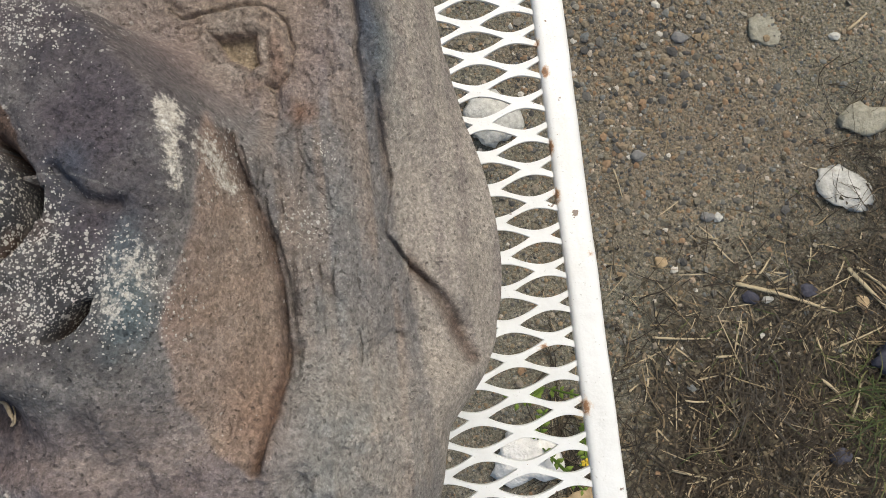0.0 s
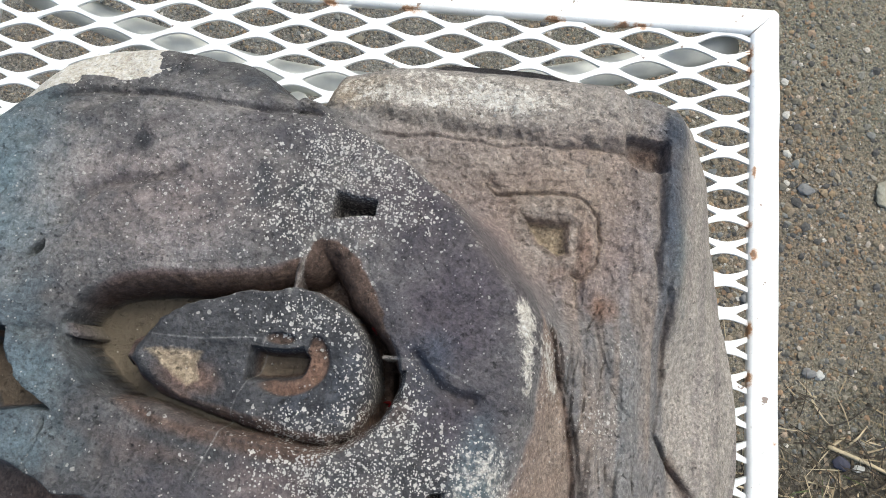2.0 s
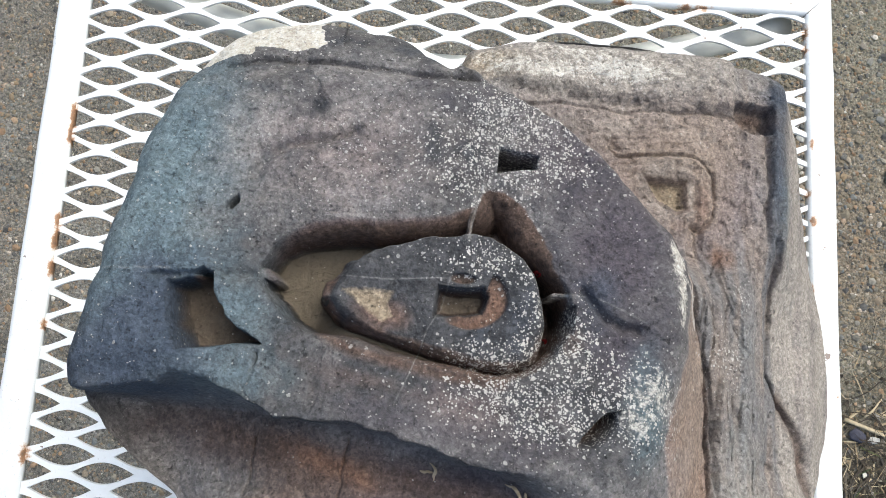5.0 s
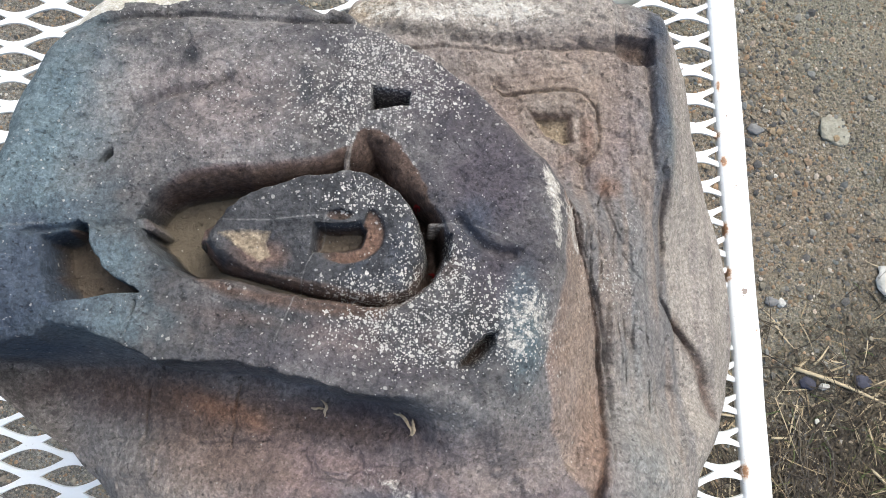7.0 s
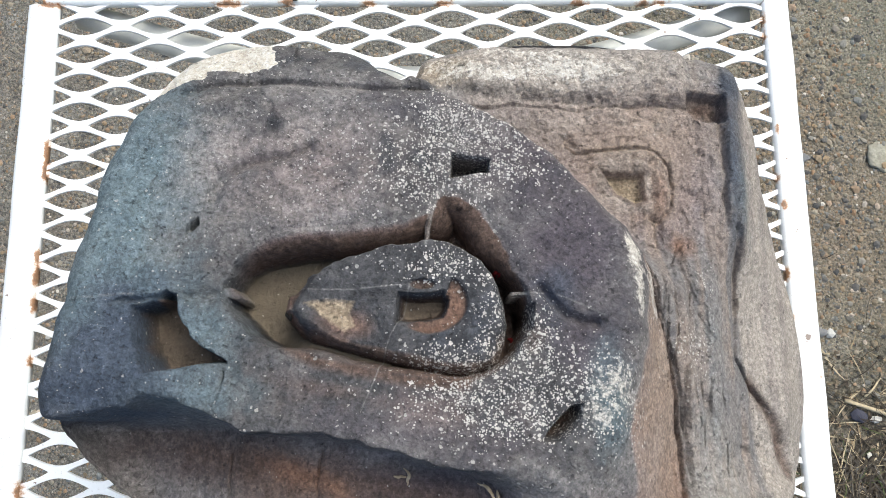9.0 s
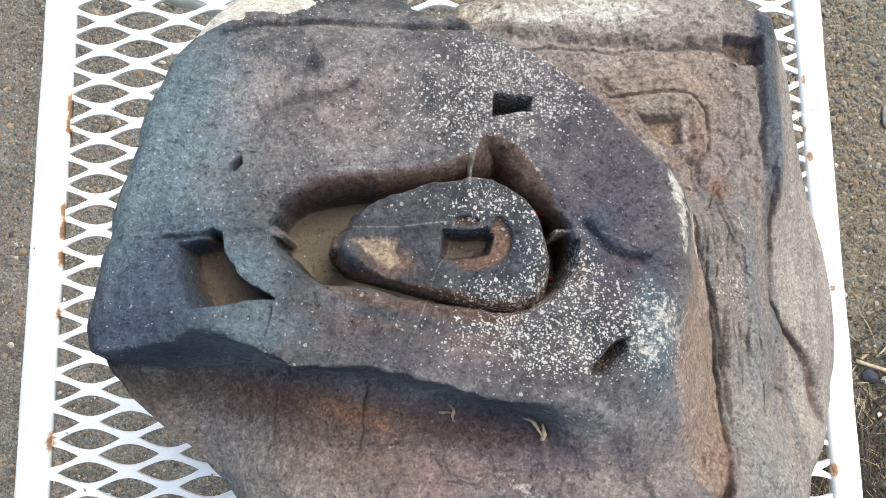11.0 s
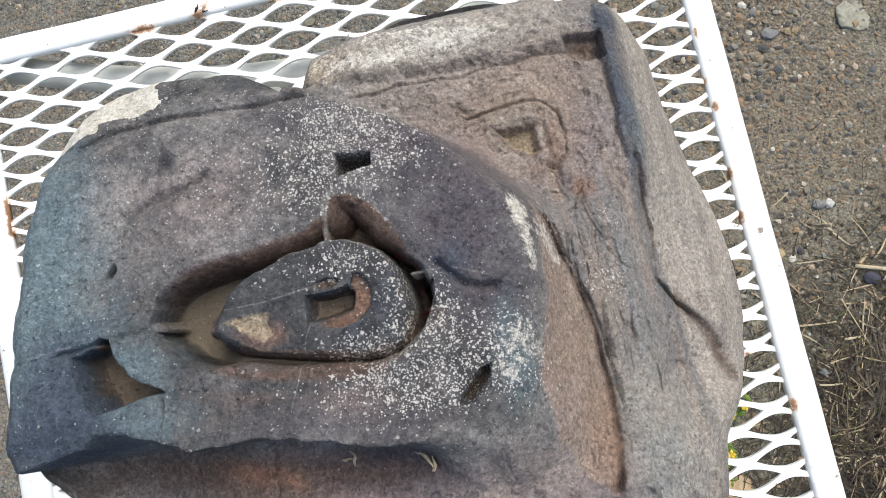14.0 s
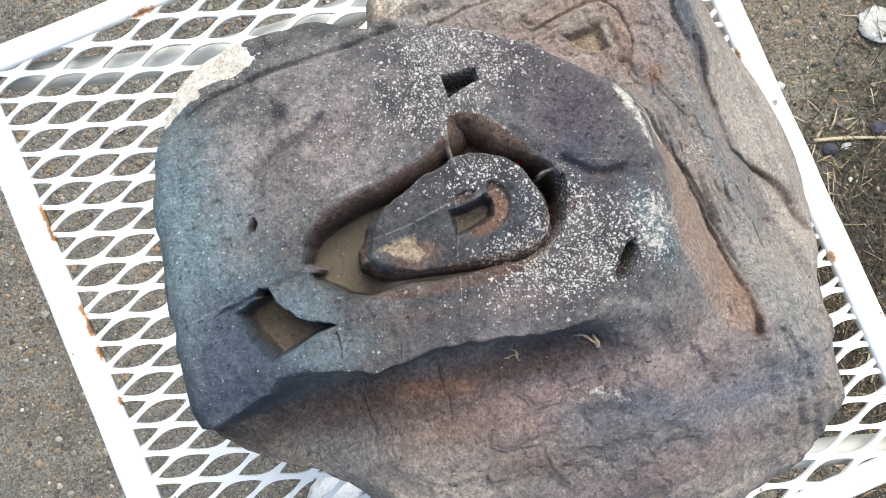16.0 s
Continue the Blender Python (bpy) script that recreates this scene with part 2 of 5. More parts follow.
SANDSTONE, PAINT, SOIL, PEBBLES = make_sandstone(), make_white_paint(), make_soil(), make_pebbles()
# white enamel for braces and legs, with the table's shade put into its colour
SHADED_PAINT = make_tinted("shaded_white_enamel", (0.50, 0.51, 0.48), (0.64, 0.65, 0.61), 60, 0.85, 0.0002)
WHITE_ROCK = make_tinted("white_quartz", (0.33, 0.32, 0.285), (0.62, 0.61, 0.57), 150, 0.85, 0.002)
CHALK_ROCK = make_tinted("white_chalk", (0.62, 0.60, 0.57), (0.84, 0.83, 0.80), 90, 0.85, 0.004)
PALE_ROCK = make_tinted("pale_limestone", (0.22, 0.205, 0.155), (0.38, 0.36, 0.29), 170, 0.9, 0.002)
DARK_ROCK = make_tinted("dark_slate", (0.035, 0.035, 0.05), (0.075, 0.075, 0.095), 200)
GREY_ROCK = make_tinted("grey_stone", (0.13, 0.13, 0.13), (0.23, 0.225, 0.215), 200)
TAN_ROCK = make_tinted("tan_stone", (0.28, 0.20, 0.11), (0.45, 0.34, 0.21), 160)
STRAW = make_blades("dry_straw", (0.32, 0.245, 0.14), (0.52, 0.43, 0.28), (0.26, 0.195, 0.11))
LITTER = make_blades("leaf_litter", (0.018, 0.013, 0.009), (0.09, 0.068, 0.042), (0.035, 0.026, 0.018), (0.17, 0.14, 0.09), (0.07, 0.06, 0.036), (0.025, 0.018, 0.013), (0.28, 0.22, 0.15))
DEAD_GRASS = make_blades("dead_grass", (0.012, 0.009, 0.007), (0.050, 0.036, 0.022), (0.025, 0.018, 0.012), (0.10, 0.076, 0.046), (0.03, 0.022, 0.015), (0.05, 0.037, 0.024), (0.025, 0.018, 0.012), (0.28, 0.21, 0.12))
GREY_GRASS = make_blades("grey_grass", (0.05, 0.045, 0.04), (0.12, 0.11, 0.095), (0.075, 0.062, 0.05), (0.20, 0.17, 0.12))
GREEN = make_blades("green_grass", (0.04, 0.058, 0.018), (0.075, 0.10, 0.03), (0.13, 0.13, 0.045))
WEED = make_blades("weed_leaf", (0.07, 0.13, 0.02), (0.17, 0.24, 0.04))
YELLOW = make_blades("yellow_petal", (0.62, 0.42, 0.03), (0.72, 0.55, 0.08))
RED = make_blades("red_thread", (0.22, 0.014, 0.016), (0.30, 0.02, 0.022))


# ---- small building blocks ----
def mesh_of(name, verts, faces, material, smooth=True):
    me = bpy.data.meshes.new(name)
    me.from_pydata([tuple(v) for v in verts], [], [tuple(int(i) for i in f) for f in faces])
    me.materials.append(material)
    me.polygons.foreach_set("use_smooth", [smooth] * len(me.polygons))
    me.update()
    return me


def part(name, bm, material, parent, label="", smooth=True):
    """Links a bmesh as one mesh object under a thing or a part."""
    me = bpy.data.meshes.new(name)
    bm.to_mesh(me)
    bm.free()
    me.materials.append(material)
    me.polygons.foreach_set("use_smooth", [smooth] * len(me.polygons))
    ob = new(name, me)
    ob.parent = parent
    return tagged(ob, label)


def lattice_noise(x, y, size, seed):
    """Smooth noise from -1 to 1 with a lattice of that size, on arrays."""
    c, s = math.cos(seed * 1.7), math.sin(seed * 1.7)
    u, v = (np.asarray(x) * c - np.asarray(y) * s) / size, (np.asarray(x) * s + np.asarray(y) * c) / size
    i, j = np.floor(u).astype(np.int64), np.floor(v).astype(np.int64)
    f, g = u - i, v - j
    f, g = f * f * f * (f * (f * 6 - 15) + 10), g * g * g * (g * (g * 6 - 15) + 10)

    def corner(a, b):
        h = (a * 374761393 + b * 668265263 + seed * 974634211) & 0xFFFFFFFF
        h = ((h ^ (h >> 13)) * 1274126177) & 0xFFFFFFFF
        return ((h ^ (h >> 16)) & 0xFFFF) / 32767.5 - 1

    return (corner(i, j) * (1 - f) + corner(i + 1, j) * f) * (1 - g) + (corner(i, j + 1) * (1 - f) + corner(i + 1, j + 1) * f) * g


def smooth_step(a, b, x):
    t = np.clip((x - a) / (b - a), 0, 1)
    return t * t * (3 - 2 * t)


def line_distance(points, x, y):
    """Distance of arrays of places from an open line."""
    best = np.full(x.shape, 1e9)
    for (ax, ay), (bx, by) in zip(points, points[1:]):
        dx, dy = bx - ax, by - ay
        t = np.clip(((x - ax) * dx + (y - ay) * dy) / (dx * dx + dy * dy), 0, 1)
        best = np.minimum(best, (x - ax - t * dx) ** 2 + (y - ay - t * dy) ** 2)
    return np.sqrt(best)


def depth_inside(points, x, y):
    """Distance from the edge of a closed outline, positive inside it."""
    inside = np.zeros(x.shape, bool)
    for (ax, ay), (bx, by) in zip(points, points[1:] + points[:1]):
        if ay != by:
            inside ^= ((ay > y) != (by > y)) & (x < (bx - ax) * (y - ay) / (by - ay) + ax)
    away = line_distance(points + points[:1], x, y)
    return np.where(inside, away, -away)


def spot(x, y, cx, cy, rx, ry, turn=0.0):
    c, s = math.cos(radians(turn)), math.sin(radians(turn))
    u, v = (x - cx) * c + (y - cy) * s, -(x - cx) * s + (y - cy) * c
    return np.exp(-((u / rx) ** 2 + (v / ry) ** 2))


# ---- the carved stone ----
# Plan in millimetres from the middle of the table top, heights in millimetres with the table top at 397.3.
OUTLINE = [  # x, y and height of the widest girth
    (119, 11, 472), (114, 30, 474), (109.5, 50, 474), (107, 74, 474), (103.5, 83, 477), (96, 87, 479), (80, 91.5, 480), (66, 95.5, 480),
    (50, 97, 480), (26, 96, 480), (12, 92, 482), (2, 88, 486), (0, 79.5, 494), (-3, 72, 503), (-9, 74.3, 514), (-16, 76, 520), (-28, 78.1, 520), (-38, 78.7, 520),
    (-50, 77.7, 521), (-58, 71.6, 525), (-66, 61.8, 528), (-72.8, 48, 530), (-76.4, 35, 530), (-78.6, 24, 530), (-81.2, 12, 530), (-83.8, 0, 530), (-83.8, -10, 530),
    (-82.5, -16, 529), (-79, -24, 525), (-72.5, -30.3, 521), (-64, -36.5, 518), (-57.5, -45, 514), (-54, -53, 506), (-50, -60, 500), (-45, -74, 488)]
OUTLINE_FRONT = [(-30, -88, 478), (0, -98, 472), (27, -101, 470), (46, -101, 470), (69, -98, 474), (86, -86, 482), (96, -69, 486), (101, -50, 484), (113, -36, 474), (120, -12, 472)]
PLATEAU = [(-9, 71), (-1, 67.5), (5, 65), (12, 60.6), (19.5, 57), (27.5, 51), (35.5, 46), (43.5, 39.3), (47.5, 34), (52.5, 28), (54.5, 21.5), (53, 10.3), (52.4, 3), (49.7, -5.7), (47, -18), (44, -27),
           (38, -32.5), (29, -32.5), (19.5, -28), (13, -26), (4, -24.5), (-5, -22), (-12, -20.2), (-20, -19), (-29, -18.5), (-36, -17.8), (-40, -15.8), (-46, -14.5), (-50, -12), (-57, -10.7), (-66, -12.8),
           (-73, -14.5), (-110, -15), (-110, 110), (-11, 110)]
EYE = [(-43, 13.5), (-41, 18.5), (-38, 22), (-33.5, 25), (-26.5, 26.5), (-17, 27), (-7.5, 28), (-0.5, 29.5), (4.3, 31), (5, 33.8), (7.5, 35.2), (12, 34.8), (16.6, 31.3), (20.2, 26.5), (22.8, 21.5), (24.8, 16.5),
       (26.6, 12), (27.8, 7), (26.5, 1.5), (24, -2), (20.5, -5), (17, -7), (12.5, -8), (8, -8), (-3.5, -5.7), (-12.5, -4.3), (-19.5, -2.5), (-25, -1.5), (-30.5, -0.6), (-34, 1), (-39, 4.6), (-42.5, 8.5)]
ISLAND = [(-28.7, 7), (-28, 11), (-23.5, 15.7), (-16.5, 18.8), (-9.5, 20.8), (-2.7, 22.3), (4.8, 23.2), (8.5, 22.7), (12, 21), (16, 18.4), (18.5, 15), (20.2, 12.5), (21.2, 9.4), (21.8, 5), (21.3, 0),
          (18.5, -4.2), (13.5, -5.8), (8, -5.2), (-3.8, -3.2), (-10.8, -1.2), (-18, 1), (-25, 3.2)]
SOCKET = [(-2.4, 10.9), (7.3, 11.3), (8.8, 9.6), (7.7, 6.3), (1.0, 4.9), (-3.2, 4.7), (-3, 8.0)]
PIT = [(-62.2, 8.6), (-59, 9.6), (-54.5, 12.3), (-52.2, 11.3), (-51.4, 6.7), (-49, 2.3), (-45, -0.8), (-39.6, -3.4), (-46, -3.6), (-51.5, -4.6), (-57.5, -5.2), (-60.8, 0.6)]
SLOT_BACK = [(9.8, 44.2), (13, 43.5), (18.8, 42.8), (18.4, 39.8), (13, 39.3), (9, 38.3)]
SLOT_SIDE = [(37, -12.6), (34.6, -12.9), (31.8, -15.2), (29, -18.4), (28.2, -20.2), (31.6, -20), (34.2, -18.2), (36.4, -15.6)]
NICK = [(-50, 29.5), (-49.3, 27.5), (-50.5, 26), (-52.2, 26), (-51.5, 28)]
RECESS = [(53, 49.2), (63.9, 47.8), (64.3, 40.5), (61.5, 39), (56.9, 42)]
SPIRAL = [(42.8, 56.6), (45.9, 54.6), (51.3, 55), (58.2, 55), (66, 53.8), (71.2, 50.2), (72, 44.8), (71.2, 38), (67.3, 34.8), (65, 35.5)]
CRACK = [(58.9, 20.5), (60.8, 12), (63, 4), (64.8, -3), (66, -11), (66.5, -18), (66.3, -26), (65.5, -32), (64.5, -38), (61, -48)]
STRIP = [(55.5, 24), (55.5, 12), (55, 4), (51, -8), (48, -20), (49, -32), (54, -44), (60, -50), (64.5, -38), (65.5, -32), (66.3, -26), (66.5, -18), (66, -11), (64.8, -3), (63, 4), (60, 14)]
NOTCH = [(89, -1), (93, -7), (97, -12.5), (101.5, -18), (105.5, -26), (109, -33)]
RIDGE_LINE = [(91, 34), (91.5, 13), (89, -1), (93, -7)]
BROW = [(-56, 61), (-46, 64.3), (-35, 64.8), (-21, 63.4), (-8, 62), (10, 62)]
BROW_SOFT = [(-47, 34.5), (-45.3, 38.6), (-40.4, 42), (-35.4, 43.6), (-30, 45), (-24, 47)]
TEMPLE = [(30, 11.3), (32.2, 9), (34.6, 5.5), (37.7, 4.2), (41.5, 4.2)]
SEAMS = [[(9, 38.3), (6.6, 34.7), (4.8, 30), (3.8, 24)], [(0, 13.2), (-2.2, 6.2), (-4.5, 2), (-5.6, -2), (-8, -8), (-9.3, -11.2), (-10.3, -14)], [(-26.5, 12.7), (-22, 12.2), (-12.5, 12.2), (-1, 13)],
         [(-77, 11.2), (-69, 11.1), (-62, 11.4)], [(22.8, 10.8), (30.2, 11.3)], [(33, 11), (37, 8.8), (43.3, 6)]]
FISSURES = [[(-41.5, -6), (-42, -13), (-40, -19)], [(-22, -22), (-21.5, -27), (-22.5, -36)], [(-44, -24), (-45, -36)], [(74, 11), (78, 6), (81, 3)],
            [(64, 28.5), (68, 27), (70, 24)], [(-40, -62), (-37, -74)], [(20, -62), (22, -74)]]


def stone_girth():
    pins = np.array(OUTLINE + OUTLINE_FRONT, float)
    angles = np.unwrap(np.arctan2(pins[:, 1] - 10, pins[:, 0] - 5))
    reach = np.hypot(pins[:, 1] - 10, pins[:, 0] - 5)
    order = np.argsort(angles % (2 * np.pi))
    angles, reach, height = (angles % (2 * np.pi))[order], reach[order], pins[order, 2]
    turn = np.linspace(0, 2 * np.pi, 1100, endpoint=False)
    reach, height = (np.interp(turn, angles, some, period=2 * np.pi) for some in (reach, height))
    soft = np.hanning(15) / np.hanning(15).sum()
    reach, height = (np.convolve(np.r_[some[-7:], some, some[:7]], soft, "valid") for some in (reach, height))
    rough = lattice_noise(turn * 60, turn * 0, 7.0, 3) * 0.7 + lattice_noise(turn * 60, turn * 0, 2.4, 4) * 0.3
    return turn, reach + rough * smooth_step(0, 0.4, turn) * smooth_step(0, 0.4, 2 * np.pi - turn), height


def stone_height(x, y):
    """The top of the stone without its rounded rim, and where its colours lie."""
    wob = lattice_noise(x, y, 9, 21) * 0.8 + lattice_noise(x, y, 3.1, 22) * 0.35
    xw, yw = x + wob, y + lattice_noise(x, y, 8, 23) * 0.8
    plateau = 547.4 - 0.19 * y + 0.01 * x - 4.5 * smooth_step(54, 74, y)
    cheek = np.interp(x, [35, 50, 66, 80, 93, 108, 125], [542, 538, 519.5, 508, 494, 485, 470])
    panel = np.interp(x, [0, 78, 86, 93, 104, 116], [509, 506, 505, 502, 489, 476]) - 0.060 * np.maximum(y - 74, 0) ** 1.75 - 0.35 * np.maximum(y - 84, 0) ** 1.6
    away_down = np.maximum(-46 - y, 0)
    front = np.interp(x, [-80, -52, -38, -15, 9, 22, 35, 80, 110], [511, 519, 526, 532, 535, 541, 541.5, 529, 520]) + 4.5 * smooth_step(32, 46, -y) * smooth_step(-60, -30, x) * (1 - smooth_step(15, 50, x)) - 0.20 * away_down - 0.0066 * away_down ** 2
    near = 10 + 14 * smooth_step(12, 40, x)
    down = smooth_step(0, 1, (-y - near) / (9 + 15 * smooth_step(12, 40, x)))
    lower = cheek * (1 - down) + np.minimum(front, cheek + 11) * down
    up = smooth_step(14, 31, y)
    lower = lower * (1 - up) + panel * up
    ragged = 1 - smooth_step(15, 30, x)
    edge = depth_inside(PLATEAU, xw, yw) + ragged * (lattice_noise(x, y, 7.3, 93) * 0.5 + lattice_noise(x, y, 2.3, 94) * 0.45)
    spread = 3.2 - 1.9 * smooth_step(5, 12, -y) * (1 - smooth_step(10, 22, x)) + 4.0 * smooth_step(30, 48, x) + 8.0 * smooth_step(16, 32, x) * smooth_step(14, 26, -y)
    on = smooth_step(-1, 1, (edge + 0.2 * spread) / spread)
    z = lower + (np.maximum(plateau, lower) - lower) * on
    # the raised band behind the panel, its side rim and corner hollow
    band = smooth_step(67.8, 71.6, yw - 0.06 * (60 - x)) * smooth_step(5, 20, x) * (1 - on)
    z = z + 2.8 * band * (1 - smooth_step(76, 80, x))
    rim = smooth_step(87.6, 89.6, xw) * (1 - smooth_step(92, 97, x)) * smooth_step(22, 40, y) * (1 - smooth_step(78, 86, y))
    z = z + 1.8 * rim - 4.8 * smooth_step(-0.6, 1.0, depth_inside([(78.6, 72), (88.5, 71), (89, 63), (84, 62.8), (78.6, 66.2)], xw, yw))
    z = z - 1.6 * np.exp(-(line_distance([(87, 66), (87.5, 50), (88, 34)], xw, yw) / 0.7) ** 2) - 1.0 * np.exp(-(line_distance([(14, 67), (40, 67.5), (78, 67.8)], xw, yw + 0.4 * wob) / 0.45) ** 2)
    crumble = lattice_noise(x, y, 2.2, 107) + 0.5 * lattice_noise(x, y, 1.1, 108)
    z = z - 0.9 * smooth_step(0.1, 0.7, crumble) * (np.exp(-((yw - 0.06 * (60 - x) - 69.5) / 2.0) ** 2) * (x > 14) * (x < 84) * (1 - on) + np.exp(-((xw - 88) / 1.6) ** 2) * (y > 28) * (y < 76))
    # incised loop and its hollow
    z = z - 1.6 * np.exp(-(line_distance(SPIRAL, xw, yw) / 0.5) ** 2) + 1.6 * np.exp(-(np.maximum(line_distance(SPIRAL, x, y) - 3.5, 0) / 1.6) ** 2) * spot(x, y, 60, 46, 11, 10)
    hollow = depth_inside(RECESS, xw, yw)
    z = z - 3.6 * smooth_step(-0.4, 1.6, hollow)
    z = z - 1.6 * spot(x, y, 44, 57.0, 2.4, 0.9, -35)
    # cheek: long crack, step and notch
    away = line_distance(CRACK, 0.6 * x + 0.4 * xw, y) * (1 + 0.25 * lattice_noise(x, y, 1.8, 103))
    z = z - (3.2 + 1.4 * lattice_noise(x, y, 6, 92)) * np.exp(-(away / 0.68) ** 2) - (1.4 + lattice_noise(x, y, 5, 102)) * np.exp(-(line_distance([(a + 2.0, b - 3) for a, b in CRACK[:-1]], x + 0.4 * wob, y) / 0.4) ** 2) - 1.2 * np.exp(-(away / 3.5) ** 2)
    z = z + 2.2 * spot(x, y, 57, -14, 6, 24, 3) + 1.1 * np.exp(-(line_distance([(a + 5.5, b - 2) for a, b in CRACK[1:-1]], x, y) / 2.0) ** 2)
    z = z - 1.6 * np.exp(-(line_distance(RIDGE_LINE, xw, yw) / 0.6) ** 2)
    gash = line_distance(NOTCH, xw, yw)
    z = z - 3.4 * np.exp(-(gash / (0.5 + 2.6 * smooth_step(95, 110, x))) ** 2) * smooth_step(88, 94, x) - 3.0 * spot(x, y, 104, -31, 7, 6)
    z = z + 2.0 * spot(x, y, 106, -14, 8, 12)
    # brow furrows and the dent at the temple
    z = z - (2.0 + 0.6 * lattice_noise(x, y, 11, 91)) * np.exp(-(line_distance(BROW, xw, yw) / 0.9) ** 2) + 0.9 * np.exp(-(line_distance([(a, b + 5) for a, b in BROW], x, y) / 3) ** 2)
    z = z - 2.4 * np.exp(-(line_distance(BROW_SOFT, xw, yw) / 1.3) ** 2) - 0.9 * np.exp(-(line_distance([(-34, 36), (-22, 42), (-8, 45)], xw, yw) / 2.0) ** 2)
    z = z - 2.6 * np.exp(-(line_distance(TEMPLE, xw, yw + 0.8 * wob) / 1.4) ** 2) - 2.0 * spot(x, y, 41, 0, 7, 5)
    # shelf under the plateau's worn corner
    z = z - 3.0 * spot(x, y, -62, -13, 12, 4)
    # the bridge between pit and eye is rounded off
    z = z - 1.5 * np.exp(-(line_distance([(-50, 11), (-44, 11.5)], x, y) / 1.2) ** 2)
    # craggy, layered flank on the far side
    layered = smooth_step(52, 68, x) * (1 - 0.5 * smooth_step(30, 45, y)) * (1 - 0.75 * smooth_step(91, 97, x))
    z = z + layered * (lattice_noise(x * 2.2 + 3 * lattice_noise(x, y, 20, 81), y * 0.22, 4.5, 82) * (0.75 + 0.7 * smooth_step(88, 94, x)) + np.abs(lattice_noise(x, y, 6, 83)) * 0.9)
    frontal = smooth_step(26, 40, -y)
    z = z + frontal * (lattice_noise(x * 0.5, y * 1.2, 6.0, 84) * 0.5 + np.abs(lattice_noise(x, y, 9, 85)) * 1.1)
    # thin flakes and ledges with sharp edges
    flake = lattice_noise(x * 1.3 + 2 * lattice_noise(x, y, 9, 95), y * 0.42, 6.5, 96)
    z = z + layered * (0.9 * smooth_step(-0.06, 0.06, flake) + 0.6 * smooth_step(0.30, 0.38, flake))
    chip = lattice_noise(x * 0.7, y * 1.1, 8.5, 97) + 0.35 * lattice_noise(x, y, 2.7, 98)
    z = z + frontal * (0.9 * smooth_step(-0.08, 0.08, chip) + 0.7 * smooth_step(0.34, 0.44, chip))
    scar = lattice_noise(x, y, 13, 99) + 0.4 * lattice_noise(x, y, 3.5, 100)
    z = z - on * 0.5 * smooth_step(0.42, 0.56, scar)
    # coarse pitting of the panel and the ridge behind it
    pitted = (1 - on) * smooth_step(8, 22, y) * (1 - smooth_step(84, 92, x))
    z = z - pitted * (0.55 * smooth_step(0.25, 0.6, lattice_noise(x, y, 2.4, 121)) + 0.30 * smooth_step(0.2, 0.6, lattice_noise(x, y, 1.2, 122)))
    # splits that run down the cheek beside the long crack
    torn = lattice_noise(x * 3.0 + 1.5 * lattice_noise(x, y, 8, 131), y * 0.35, 5.2, 132)
    z = z - 1.3 * np.exp(-(torn / 0.07) ** 2) * smooth_step(58, 64, x) * (1 - smooth_step(82, 90, x)) * (1 - smooth_step(22, 34, y)) * (1 - smooth_step(36, 46, -y)) * smooth_step(-0.1, 0.35, lattice_noise(x, y, 9, 133))
    # general unevenness
    z = z + lattice_noise(x, y, 31, 1) * 1.3 + lattice_noise(x, y, 12, 2) * 0.7 + lattice_noise(x, y, 4.7, 3) * 0.28
    # the carved eye: a deep trough with a rounded upper lid, and the island that stands in it
    floor = 525.5 + 0.35 * lattice_noise(x, y, 9, 8)
    jag = lattice_noise(x, y, 5.3, 71) * 0.55 + lattice_noise(x, y, 1.9, 72) * 0.32
    floor = floor + 13 * (1 - smooth_step(-1, 7, y)) * smooth_step(-33, -22, x) * (1 - smooth_step(20, 24, x)) + 4 * spot(x, y, 20, 22, 6, 6)
    lid = depth_inside(EYE, x + jag, y + 0.6 * jag)
    wide = 1.4 + 4.9 * smooth_step(12, 24, y) * smooth_step(-46, -30, x) + 1.8 * smooth_step(8, 16, x) * smooth_step(6, 14, y)
    sunk = np.clip(lid / wide, 0, 1)
    trough = floor + (z - floor) * np.sqrt(np.maximum(1 - sunk ** 1.7, 0))
    lip = np.exp(-np.maximum(-lid, 0) / 2.2) * smooth_step(10, 17, y)
    z = np.where(lid > 0, np.minimum(trough, z) - 1.6 * lip * (1 - sunk), z - 1.6 * lip)
    ball = depth_inside(ISLAND, x + jag, y - 0.8 * jag) + 0.7
    top = 545.3 + lattice_noise(x, y, 7, 9) * 0.5 + lattice_noise(x, y, 2.6, 10) * 0.2 - 1.2 * np.exp(-np.maximum(ball, 0) / 1.6)
    top = top - 1.6 * spot(x, y, -15, 7.5, 6.5, 3.0, -20)
    socket = depth_inside(SOCKET, x + 0.7 * jag, y + 0.7 * lattice_noise(x, y, 3.1, 106))
    ring = (1 - smooth_step(0.92, 1.02, np.hypot((x - 4.4) / 8.8, (y - 9.2) / 7.0) + 0.04 * jag)) * smooth_step(-3.5, 0.5, x - 0.25 * np.abs(y - 8)) * np.maximum(1 - smooth_step(9.9, 10.5, y - 4 * smooth_step(7.5, 9.5, x)), smooth_step(0, 0.35, 1 - np.hypot((x - 2.6) / 3.4, (y - 13.2) / 1.3)))
    top = top - 1.6 * ring - 6.8 * smooth_step(-0.4, 0.9, socket)
